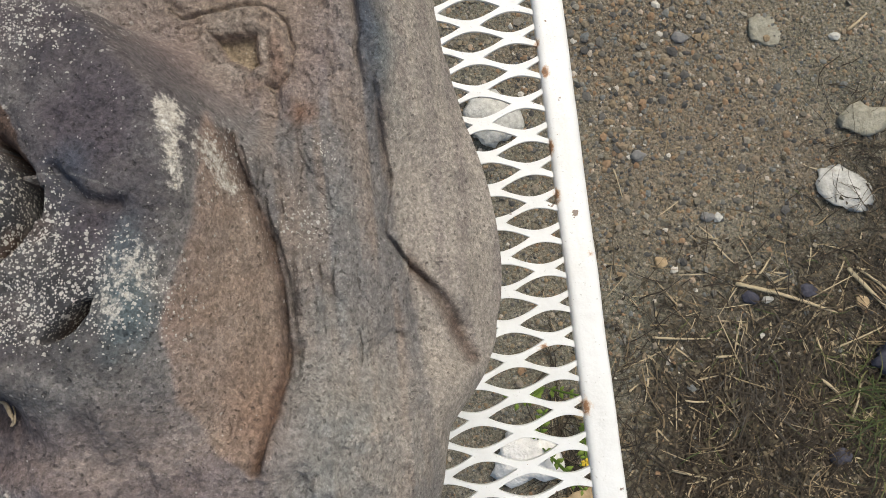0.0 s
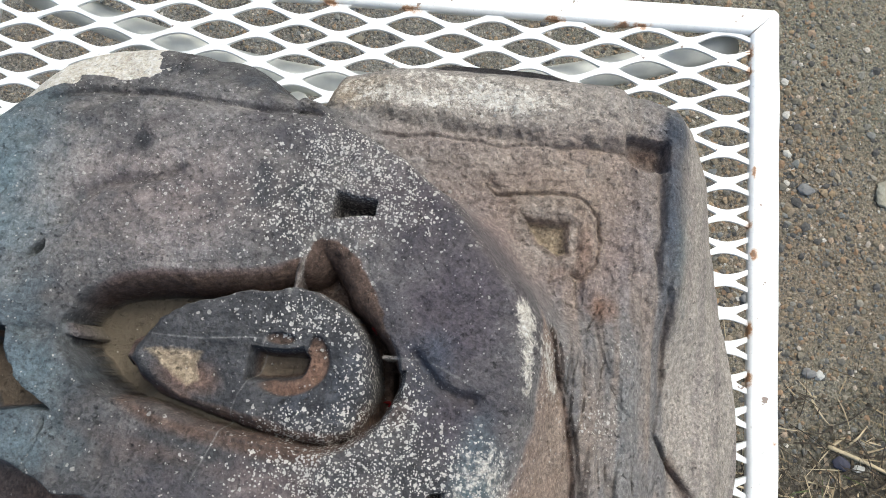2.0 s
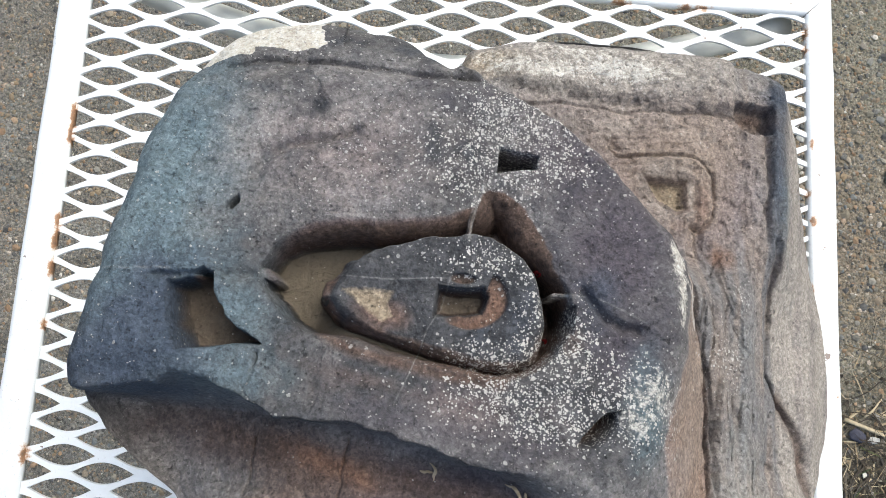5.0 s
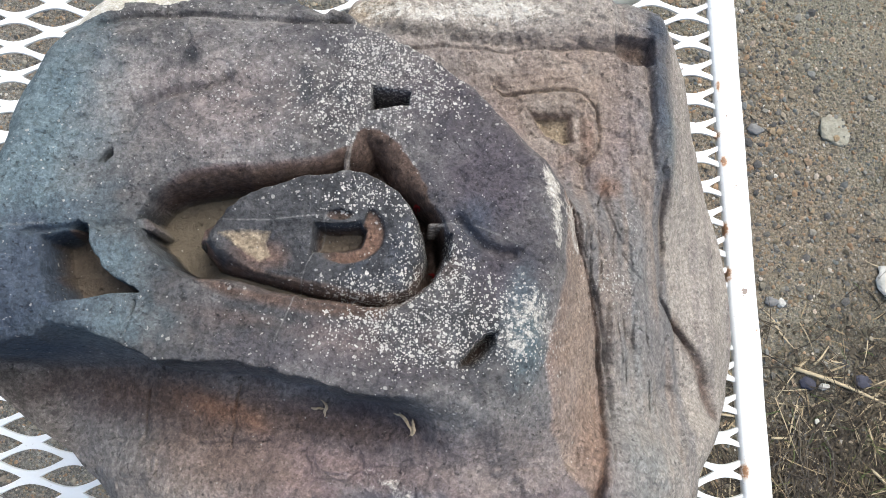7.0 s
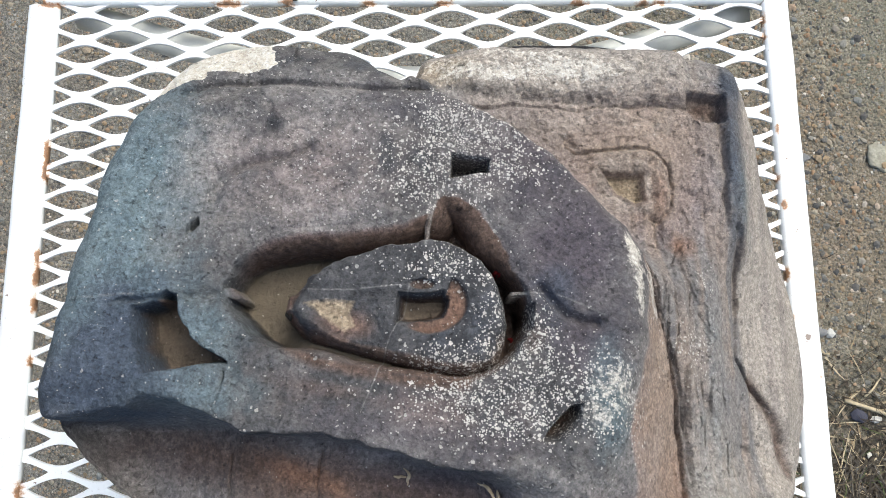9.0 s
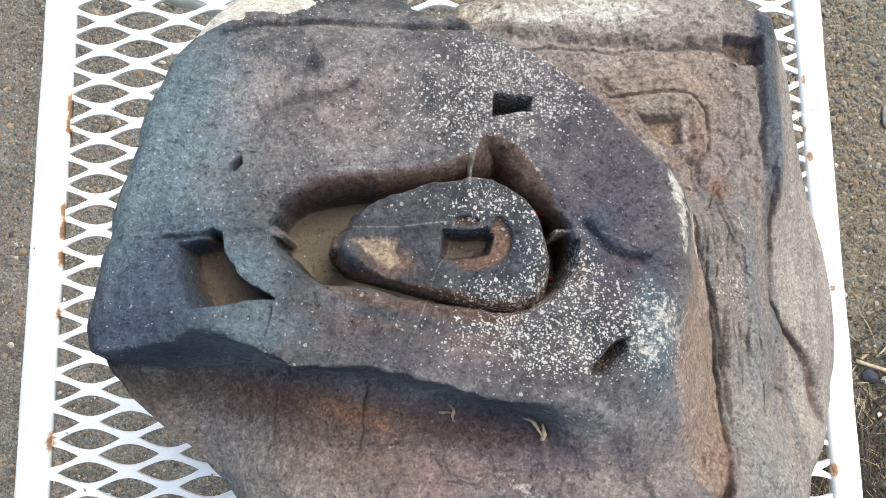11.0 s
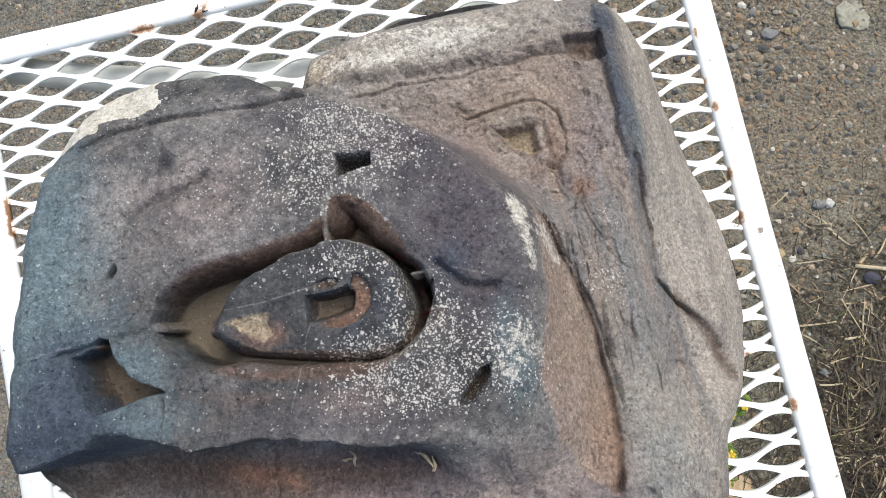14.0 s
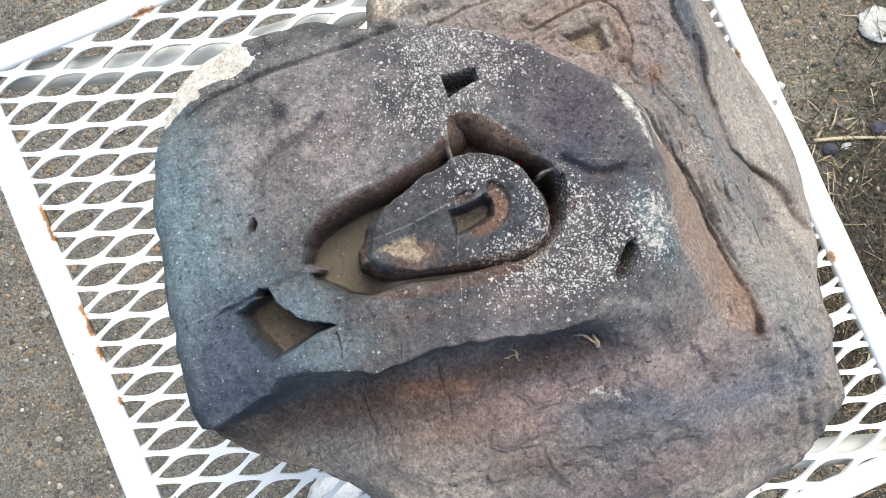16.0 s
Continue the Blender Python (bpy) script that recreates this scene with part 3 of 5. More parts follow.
    rise = np.clip((ball + 0.2) / (1.2 + 3.4 * (1 - smooth_step(-26, -14, x)) + 1.4 * (1 - smooth_step(-3, 5, y)) + 2.2 * smooth_step(14, 20, x) * (1 - smooth_step(10, 16, y))), 0, 1)
    z = np.where(lid > 0, np.maximum(z, floor + (top - floor) * np.sqrt(1 - (1 - rise) ** 2)), z)
    # pits and slots
    for shape, bed, wall in ((PIT, 531.0, 1.0), (SLOT_BACK, 527, 0.8), (SLOT_SIDE, 540, 1.6), (NICK, 534, 1.2)):
        d = depth_inside(shape, x + 0.8 * jag, y + 0.5 * jag)
        z = z + (np.minimum(bed, z) - z) * smooth_step(-0.3, wall, d)
    ledge = smooth_step(-0.3, 0.8, depth_inside([(-68, 9.2), (-64, 11.2), (-54, 11), (-55.5, 9.2)], x + 0.6 * jag, y + 0.8 * jag))
    z = z + (543.5 - z) * ledge * (z < 546)
    z = z - 6.0 * smooth_step(-0.2, 0.9, depth_inside([(24.5, 9), (28, 9), (27.4, 3), (25, 2)], x, y))
    slab = line_distance([(23, 11.2), (30.5, 11.0)], x, y + 0.4 * jag)
    z = np.where(slab < 0.42, np.maximum(z, 542.0), z)
    fin = line_distance([(6.4, 35.2), (4.7, 30.5), (3.8, 26), (3.6, 22.5)], x + 0.3 * jag, y)
    z = np.where((fin < 0.55) & (lid > -0.5), np.maximum(z, 540.5 - 1.5 * fin), z)
    tongue = smooth_step(-0.3, 0.3, depth_inside([(-45, 13.0), (-41, 13.4), (-38.6, 11.2), (-39.4, 10.4), (-45, 11.0)], x, y + 0.5 * jag))
    z = np.where(tongue > 0.5, np.maximum(z, 541.5 - 0.25 * np.maximum(x + 44, 0)), z)
    for line in FISSURES:
        crackle = line_distance(line, xw + wob, yw)
        z = z - (0.9 + 0.6 * lattice_noise(x, y, 4, 101)) * np.exp(-(crackle / 0.3) ** 2)
    # fine tooth of the sand, worn off the silted beds
    eye_bed = smooth_step(0.5, 2.0, lid) * (1 - smooth_step(-0.8, 0.6, ball))
    pit_bed = smooth_step(0.2, 1.4, depth_inside(PIT, x, y))
    tooth = 1 - 0.75 * np.maximum(eye_bed, pit_bed)
    z = z + tooth * (lattice_noise(x, y, 3.3, 7) * 0.22 + lattice_noise(x, y, 1.9, 5) * 0.15 + lattice_noise(x, y, 0.9, 6) * 0.07)

    # ---- colours: the stone's stains, with shade painted into hollows and below the ledge ----
    mottle = 0.5 + 0.5 * lattice_noise(x, y, 16, 31)
    fray = lattice_noise(x, y, 7, 32) * 0.25 + lattice_noise(x, y, 2.6, 33) * 0.18
    ink = {}
    low = np.clip((z - floor) / 6.0, 0, 1)
    strip = smooth_step(-0.8, 0.8, depth_inside(STRIP, xw, yw))
    flank = smooth_step(-1.5, 1.5, xw - np.interp(y, [-40, -13, -1, 12, 34, 60], [97, 94, 92, 91.5, 93, 97]))
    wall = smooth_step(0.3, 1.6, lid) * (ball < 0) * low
    island = smooth_step(-0.5, 1.0, ball) * (lid > 0)
    front_on = smooth_step(13, 19, -y) * (1 - on)
    stripe = smooth_step(-0.25, 0.35, lattice_noise(x * 1.6 + 2 * lattice_noise(x, y, 25, 104), y * 0.12, 5.0, 105))
    ink["rose"] = np.clip(0.45 * strip + 0.4 * flank * stripe + 0.8 * spot(x, y, -2, -12, 36, 6, -8) + 0.6 * spot(x, y, 45, 45, 22, 20) + 0.5 * spot(x, y, 70, 48, 18, 24) + 0.4 * spot(x, y, -20, 40, 34, 16) + 0.8 * spot(x, y, 38, -45, 26, 12, 4) + 0.5 * spot(x, y, -5, -44, 22, 10)
                          + 0.75 * spot(x, y, -12, -40, 26, 14, -10) * front_on + 0.7 * spot(x, y, 24, -71, 44, 7, -4) + 0.6 * spot(x, y, 20, -92, 60, 10) + 0.7 * wall * (x < 20) * smooth_step(0.2, 2.5, lid) + 0.5 * spot(x, y, 45, 68, 34, 4) + fray * 0.3, 0, 1)
    ink["ochre"] = np.clip(0.85 * strip + 0.8 * spot(x, y, 60, 60, 36, 16) + 0.6 * spot(x, y, 60, 44, 12, 12) + 0.6 * spot(x, y, -28, -52, 30, 20) + 0.4 * spot(x, y, 30, -86, 60, 14)
                           + 0.45 * layered * (0.4 + lattice_noise(x * 2.2, y * 0.2, 4.5, 86)) + fray * 0.3, 0, 1) * (1 - 0.85 * on) * (1 - 0.6 * rim)
    ink["blush"] = np.clip((1.0 - 0.35 * stripe) * flank * (1 - 0.8 * rim) + 0.55 * spot(x, y, 86, -52, 16, 24, -20) + 0.6 * spot(x, y, 16, -52, 22, 7, -10) + 0.55 * spot(x, y, 40, -40, 18, 10) + 0.4 * spot(x, y, 76, -32, 9, 26) + 0.75 * spot(x, y, 60, 44, 9.5, 9.5) * (1 - smooth_step(0, 2, np.abs(hollow + 3.5) - 2.5))
                           + 1.0 * spot(x, y, 25, 79.5, 34, 9) + 0.6 * spot(x, y, 62, 82, 26, 10) + 0.35 * spot(x, y, 45, 66, 34, 12) + 0.7 * spot(x, y, 35, -90, 60, 11) + 0.5 * spot(x, y, -32, -55, 18, 14) + fray * 0.5 - 0.05, 0, 1) * (1 - on)
    # dark tone, stronger towards the plateau's front and along its ledge
    ink["char"] = np.clip(on * (0.31 + 0.40 * mottle + 0.16 * (1 - smooth_step(-8, 30, y)) - 0.10 * smooth_step(40, 60, y)) + 0.5 * spot(x, y, -20, 72, 34, 6) + 0.4 * spot(x, y, -42, 60, 12, 8) + 0.3 * spot(x, y, 0, 48, 12, 20, 10) + 1.05 * island * smooth_step(0.2, 2.0, ball) + 0.6 * spot(x, y, -62, 2, 26, 20)
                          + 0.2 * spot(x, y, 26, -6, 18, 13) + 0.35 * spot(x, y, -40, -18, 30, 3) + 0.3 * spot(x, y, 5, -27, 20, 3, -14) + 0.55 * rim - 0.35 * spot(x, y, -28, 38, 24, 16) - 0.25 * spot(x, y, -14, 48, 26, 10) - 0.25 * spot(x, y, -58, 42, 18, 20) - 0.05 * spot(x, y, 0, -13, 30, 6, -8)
                          + fray * on + 0.3 * spot(x, y, 76, 20, 10, 11) + 0.85 * spot(x, y, -33, 52, 3.2, 3) + 0.4 * spot(x, y, -30, 44, 8, 2, 35) + 0.35 * spot(x, y, -6, 46, 3, 6) - 0.5 * strip, 0, 1)
    # purple stain; strips below the front ledge also carry its shade in colour
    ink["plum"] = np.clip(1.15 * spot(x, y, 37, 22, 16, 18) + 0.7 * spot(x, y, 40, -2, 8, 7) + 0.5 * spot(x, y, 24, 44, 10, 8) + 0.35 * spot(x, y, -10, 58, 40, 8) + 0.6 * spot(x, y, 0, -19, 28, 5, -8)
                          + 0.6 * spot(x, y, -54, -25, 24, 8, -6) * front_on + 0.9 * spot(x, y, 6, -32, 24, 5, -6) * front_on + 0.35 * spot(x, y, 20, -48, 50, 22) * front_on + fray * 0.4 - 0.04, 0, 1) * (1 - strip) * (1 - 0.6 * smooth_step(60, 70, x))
    ink["slate"] = np.clip(1.15 * spot(x, y, -68, 34, 17, 34) + 1.0 * spot(x, y, -66, 2, 18, 14) + 0.75 * spot(x, y, 43, -11, 5, 12) + 0.6 * spot(x, y, -46, 2, 9, 9) + 0.55 * spot(x, y, -44, -11, 16, 5)
                           + 0.3 * spot(x, y, 76, -10, 9, 26) + 0.4 * spot(x, y, 93, 44, 5, 18) + 0.15 * spot(x, y, -36, -56, 20, 12) + 0.3 * spot(x, y, 75, -48, 12, 14) + 0.2 * spot(x, y, 62, -66, 34, 8, 10) + fray * 0.5 - 0.06, 0, 1) * (1 - strip) * (1 - 0.85 * front_on * smooth_step(-20, -40, x))
    ink["navy"] = np.clip(1.0 * spot(x, y, -70, -8, 20, 12) + 0.8 * spot(x, y, -62, 8, 14, 12) + 0.6 * spot(x, y, -62, -18, 26, 4, -4)  + 0.55 * spot(x, y, 33, 11, 6, 7)
                          + 0.8 * spot(x, y, 90, 52, 3.0, 22) + 0.5 * spot(x, y, 92, 74, 7, 5) + 0.45 * spot(x, y, 44, -7, 3, 5) + 0.35 * spot(x, y, 12, 6, 12, 10) * island + 0.25 * spot(x, y, -15, 70, 30, 5) + fray * 0.5 - 0.05, 0, 1) * (1 - strip) * (1 - 0.85 * front_on * smooth_step(-20, -40, x))
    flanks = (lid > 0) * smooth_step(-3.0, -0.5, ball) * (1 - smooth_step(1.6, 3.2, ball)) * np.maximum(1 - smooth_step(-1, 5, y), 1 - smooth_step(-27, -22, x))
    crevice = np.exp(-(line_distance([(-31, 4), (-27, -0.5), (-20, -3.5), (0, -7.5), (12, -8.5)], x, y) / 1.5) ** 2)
    # brown stain, plus painted shade on trough walls, in the crack, under the ledge
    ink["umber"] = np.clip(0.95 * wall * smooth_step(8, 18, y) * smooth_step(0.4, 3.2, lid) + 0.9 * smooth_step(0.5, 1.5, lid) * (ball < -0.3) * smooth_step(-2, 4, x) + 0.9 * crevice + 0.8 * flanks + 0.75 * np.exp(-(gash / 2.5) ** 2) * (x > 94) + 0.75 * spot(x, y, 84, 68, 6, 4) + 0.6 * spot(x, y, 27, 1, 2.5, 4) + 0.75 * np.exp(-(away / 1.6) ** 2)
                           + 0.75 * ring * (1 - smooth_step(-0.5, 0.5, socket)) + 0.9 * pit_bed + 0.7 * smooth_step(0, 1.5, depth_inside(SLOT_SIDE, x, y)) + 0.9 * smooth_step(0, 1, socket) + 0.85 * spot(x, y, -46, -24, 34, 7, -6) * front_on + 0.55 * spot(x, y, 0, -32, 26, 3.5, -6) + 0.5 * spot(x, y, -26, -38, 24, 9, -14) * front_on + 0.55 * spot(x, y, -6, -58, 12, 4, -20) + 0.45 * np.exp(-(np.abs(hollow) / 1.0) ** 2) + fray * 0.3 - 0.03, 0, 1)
    ink["iron"] = np.clip(0.95 * spot(x, y, -28, -27.5, 8, 3.0, -18) + 0.6 * spot(x, y, -17, -31, 5, 2.4, -30) + 0.8 * spot(x, y, 73.5, 27.5, 4, 3.5, -40) + 0.7 * ring * (1 - smooth_step(-0.5, 0.5, socket)) * np.maximum(spot(x, y, 10, 7, 4, 8), 0.8 * spot(x, y, 4, 3, 8, 3)) + 0.75 * flanks * spot(x, y, -25, 3, 7, 7)
                          + 0.28 * spot(x, y, -20, -9, 16, 2.4, -10) + 0.65 * spot(x, y, -14, 4.5, 7, 4.0, -10) * island + 0.32 * spot(x, y, 61, -40, 5, 10) + 0.25 * strip + 0.15 * np.exp(-(gash / 3) ** 2) * smooth_step(98, 104, x) + 0.6 * spot(x, y, 68, 42, 2.6, 8) + 0.4 * spot(x, y, 62, 36, 4, 2.5) + fray * 0.3 - 0.05, 0, 1)
    ink["silt"] = np.clip(np.maximum((1 - smooth_step(-4, 3, x)) * smooth_step(0.5, 1.5, lid) * (ball < -0.3) * (1 - smooth_step(0.15, 0.5, low)), 0.7 * pit_bed * (1 - smooth_step(534.5, 537.5, z))) + 0.75 * smooth_step(0.6, 1.4, socket), 0, 1)
    ink["sand"] = np.clip(0.95 * smooth_step(-0.5, 2.0, hollow) + 0.95 * smooth_step(-1.2, 1.4, depth_inside([(-24, 9.3), (-12.5, 9.8), (-13.5, 7), (-12, 4.5), (-14.5, 3), (-19, 6)], xw, yw)) + 0.3 * np.exp(-(np.maximum(line_distance(SPIRAL, x, y) - 1, 0) / 2) ** 2) + 0.75 * spot(x, y, 8, 78, 12, 6), 0, 1)
    ink["pale"] = np.clip(0.65 * spot(x, y, 9, 77.5, 9, 4) + 0.95 * spot(x, y, 25, 76.8, 10, 3.0) + 1.1 * spot(x, y, 47, 78.5, 12, 3.6) + 0.5 * spot(x, y, 30, 84, 22, 3) + 1.0 * spot(x, y, 51.2, 20.5, 2.3, 4.5, 8) + 0.8 * spot(x, y, 52.2, 12, 1.6, 6)
                          + 0.75 * spot(x, y, 57.0, 14.5, 1.8, 5.0, 18) + 0.6 * spot(x, y, 59.4, 8, 1.6, 4, 10) + 0.75 * spot(x, y, 45, -8.5, 4.5, 5) + 0.55 * spot(x, y, 41, -14.5, 4, 4) + 0.55 * spot(x, y, 18, -46.5, 5, 2.2, -40) + 0.3 * spot(x, y, 10, -42, 9, 3, -14), 0, 1.6)
    ink["cream"] = smooth_step(-1.0, 1.0, depth_inside([(-66, 61), (-57, 65.5), (-46, 67.5), (-38, 68.5), (-35, 71), (-35.5, 90), (-72, 90)], x + 2.2 * lattice_noise(x, y, 4.0, 111) + 1.2 * lattice_noise(x, y, 1.5, 112), y + 1.6 * lattice_noise(x, y, 3.2, 113)))
    ink["indigo"] = np.clip(0.75 * spot(x, y, 22, -52, 18, 6, -8) + 0.9 * spot(x, y, 50, -61, 24, 5.0, -8) + 0.5 * spot(x, y, 76, -61, 14, 6) + fray * 0.6 - 0.05, 0, 1) * front_on
    ink["fleck"] = np.clip(1.1 * spot(x, y, 11, 48, 10, 13) + 1.0 * spot(x, y, 16, -12, 18, 7, -6) + 1.2 * spot(x, y, 26, -8, 11, 9) + 1.1 * spot(x, y, 28.5, 3, 2.6, 8) + 1.2 * spot(x, y, 12, -3.4, 11, 4) * (ball > 0) + 0.8 * spot(x, y, 8, 18, 12, 5) * (ball > 0)
                           + 0.6 * spot(x, y, 44, -12, 8, 10) + 0.6 * spot(x, y, 2, 38, 8, 8) + 0.5 * spot(x, y, 78, 18, 3, 4) + 0.45 * spot(x, y, 72, 0, 8, 10) + 0.9 * spot(x, y, 42, 78, 17, 4.5) + 0.5 * spot(x, y, 58, 15, 4, 9)
                           + 0.7 * spot(x, y, 20, 8, 5, 9) * (ball > 0) + 0.28 * spot(x, y, -5, 45, 34, 16) + 0.5 * spot(x, y, 26, 44, 12, 9) + 0.4 * spot(x, y, -48, 72, 18, 6) + 0.06 * on, 0, 1) * (1 - eye_bed) * (1 - pit_bed)
    chalk = np.zeros(x.shape)
    for line in SEAMS:
        chalk = np.maximum(chalk, np.exp(-(line_distance(line, x + 0.4 * wob, y + 0.3 * wob) / 0.17) ** 2))
    ink["seam"] = np.clip(chalk * 0.42 * (0.5 + 0.6 * mottle) + 0.32 * np.exp(-(fin / 0.7) ** 4) * smooth_step(-2, 0, lid) + 0.5 * np.exp(-(slab / 0.5) ** 4) * (lid > 0), 0, 1)
    return z, ink


def build_stone():
    turn, reach, girth = stone_girth()
    rings = 330
    share = np.linspace(0, 1, rings)[1:]
    far = share[:, None] * reach[None, :]
    x, y = 5 + far * np.cos(turn), 10 + far * np.sin(turn)
    z, ink = stone_height(x, y)
    inward = reach[None, :] - far
    lip = np.where(x < -30, 8.0, 12.0)
    bend = np.clip(1 - inward / lip, 0, 1)
    z = z - (z - girth[None, :]) * (1 - np.sqrt(np.maximum(1 - bend ** 2, 0)))
    centre, first = stone_height(np.array([[5.0]]), np.array([[10.0]]))
    verts = [np.array([[5, 10, centre[0, 0]]]), np.stack([x, y, z], -1).reshape(-1, 3)]
    inks = {k: [first[k].ravel(), ink[k].ravel()] for k in ink}
    # flanks down to the table
    base = TABLE_Z * 1000
    for k in range(1, 37):
        s = k / 36
        pull = 1 - 0.17 * s ** 1.6
        level = girth + (397.3 - girth) * s
        fx, fy = reach * pull * np.cos(turn), reach * pull * np.sin(turn)
        lump = lattice_noise(turn * 40, level, 14, 41) * 1.6 + lattice_noise(turn * 40, level, 5, 42) * 0.6
        lump = lump * min(1, 4 * s) * (1 - s ** 6)
        verts.append(np.stack([5 + fx + lump * np.cos(turn), 10 + fy + lump * np.sin(turn), level], -1))
        for key in inks:
            inks[key].append(ink[key][-1] * (0.6 if key == "fleck" else 1.0) * (1 - 0.2 * s))
    verts.append(np.array([[5, 10, 397.3]]))
    for key in inks:
        inks[key].append(np.zeros(1))
    verts = np.concatenate(verts)
    verts = np.stack([verts[:, 0] * 0.97 + 3.0, verts[:, 1] + 0.5, base + (verts[:, 2] - 397.3) * 0.988], -1) / 1000
    n, rows = len(turn), rings - 1 + 36
    i = np.arange(n)
    j = (i + 1) % n
    faces = [np.stack([np.zeros(n, int), 1 + i, 1 + j], -1)]
    quads = []
    for r in range(rows - 1):
        a, b = 1 + r * n, 1 + (r + 1) * n
        quads.append(np.stack([a + i, b + i, b + j, a + j], -1))
    last = 1 + (rows - 1) * n
    foot = np.stack([last + j, last + i, np.full(n, len(verts) - 1)], -1)
    quads = np.concatenate(quads)
    me = bpy.data.meshes.new("carved_stone")
    me.vertices.add(len(verts))
    me.vertices.foreach_set("co", verts.ravel())
    tris = np.concatenate([faces[0], foot])
    me.loops.add(tris.size + quads.size)
    me.loops.foreach_set("vertex_index", np.r_[tris.ravel(), quads.ravel()].astype(np.int32))
    me.polygons.add(len(tris) + len(quads))
    me.polygons.foreach_set("loop_start", np.r_[np.arange(len(tris)) * 3, tris.size + np.arange(len(quads)) * 4].astype(np.int32))
    me.polygons.foreach_set("use_smooth", np.ones(len(tris) + len(quads), bool))
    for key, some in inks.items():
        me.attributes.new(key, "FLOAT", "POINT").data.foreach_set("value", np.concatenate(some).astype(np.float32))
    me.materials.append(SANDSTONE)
    me.update(calc_edges=True)
    me.validate()
    ob = new("carved_stone", me)
    return tagged(ob, "weathered dark sandstone block carved with a large eye", "carved stone")


# ---- the ground ----
def ground_height(x, y):
    return lattice_noise(x, y, 0.35, 51) * 0.006 + lattice_noise(x, y, 0.09, 52) * 0.003 + lattice_noise(x, y, 0.03, 53) * 0.0013


def damp_at(x, y):
    shape = lattice_noise(x, y, 0.11, 55) * 0.35 + lattice_noise(x, y, 0.035, 56) * 0.25
    return np.clip((1 - smooth_step(-0.08, 0.06, y - 0.1 * (x - 0.35))) * smooth_step(0.15, 0.33, x) + 0.75 * np.exp(-((x - 0.50) / 0.07) ** 2 - ((y - 0.06) / 0.08) ** 2) + shape - 0.1, 0, 1) * np.exp(-(np.hypot(x - 0.38, y + 0.16) / 0.42) ** 6)


def red_at(x, y):
    return np.clip(np.exp(-((x - 0.33) / 0.13) ** 2 - ((y - 0.17) / 0.12) ** 2) + lattice_noise(x, y, 0.07, 57) * 0.4 - 0.15, 0, 0.6)


def build_ground():
    inner = np.linspace(-0.75, 0.75, 301)
    outer = 0.75 + np.geomspace(0.02, 400, 26)
    axis = np.r_[-outer[::-1], inner, outer]
    x, y = np.meshgrid(axis, axis)
    z = ground_height(x, y) * np.exp(-(np.hypot(x, y) / 1.2) ** 4)
    n = len(axis)
    k = np.arange(n * n).reshape(n, n)
    faces = np.stack([k[:-1, :-1], k[:-1, 1:], k[1:, 1:], k[1:, :-1]], -1).reshape(-1, 4)
    me = mesh_of("ground", np.stack([x, y, z], -1).reshape(-1, 3), faces, SOIL)
    for key, some in (("damp", damp_at(x, y)), ("red", red_at(x, y)), ("grey", (1 - smooth_step(-0.02, 0.24, x)) * np.exp(-(np.hypot(x + 0.2, y) / (0.9 + 0.3 * lattice_noise(x, y, 0.4, 59))) ** 4))):
        me.attributes.new(key, "FLOAT", "POINT").data.foreach_set("value", some.ravel().astype(np.float32))
    return tagged(new("ground", me), "brown gravelly soil, damp and darker under dead grass", "ground", kind="structure")


def rock_form(seed, level=1, flat=0.7):
    """A rounded, faceted stone of unit size: its corners and triangles."""
    bm = bmesh.new()
    bmesh.ops.create_icosphere(bm, subdivisions=level, radius=0.5)
    rng = random.Random(seed)
    shift = Vector((rng.uniform(-9, 9), rng.uniform(-9, 9), rng.uniform(-9, 9)))
    for v in bm.verts:
        v.co *= 1 + 0.50 * noise.noise(v.co * 2.4 + shift) + (0.12 + 0.06 * level) * noise.noise(v.co * (4 + level) + shift)
        v.co.z *= flat
    bm.verts.ensure_lookup_table()
    verts = np.array([v.co for v in bm.verts])
    faces = np.array([[v.index for v in f.verts] for f in bm.faces])
    bm.free()
    return verts, faces


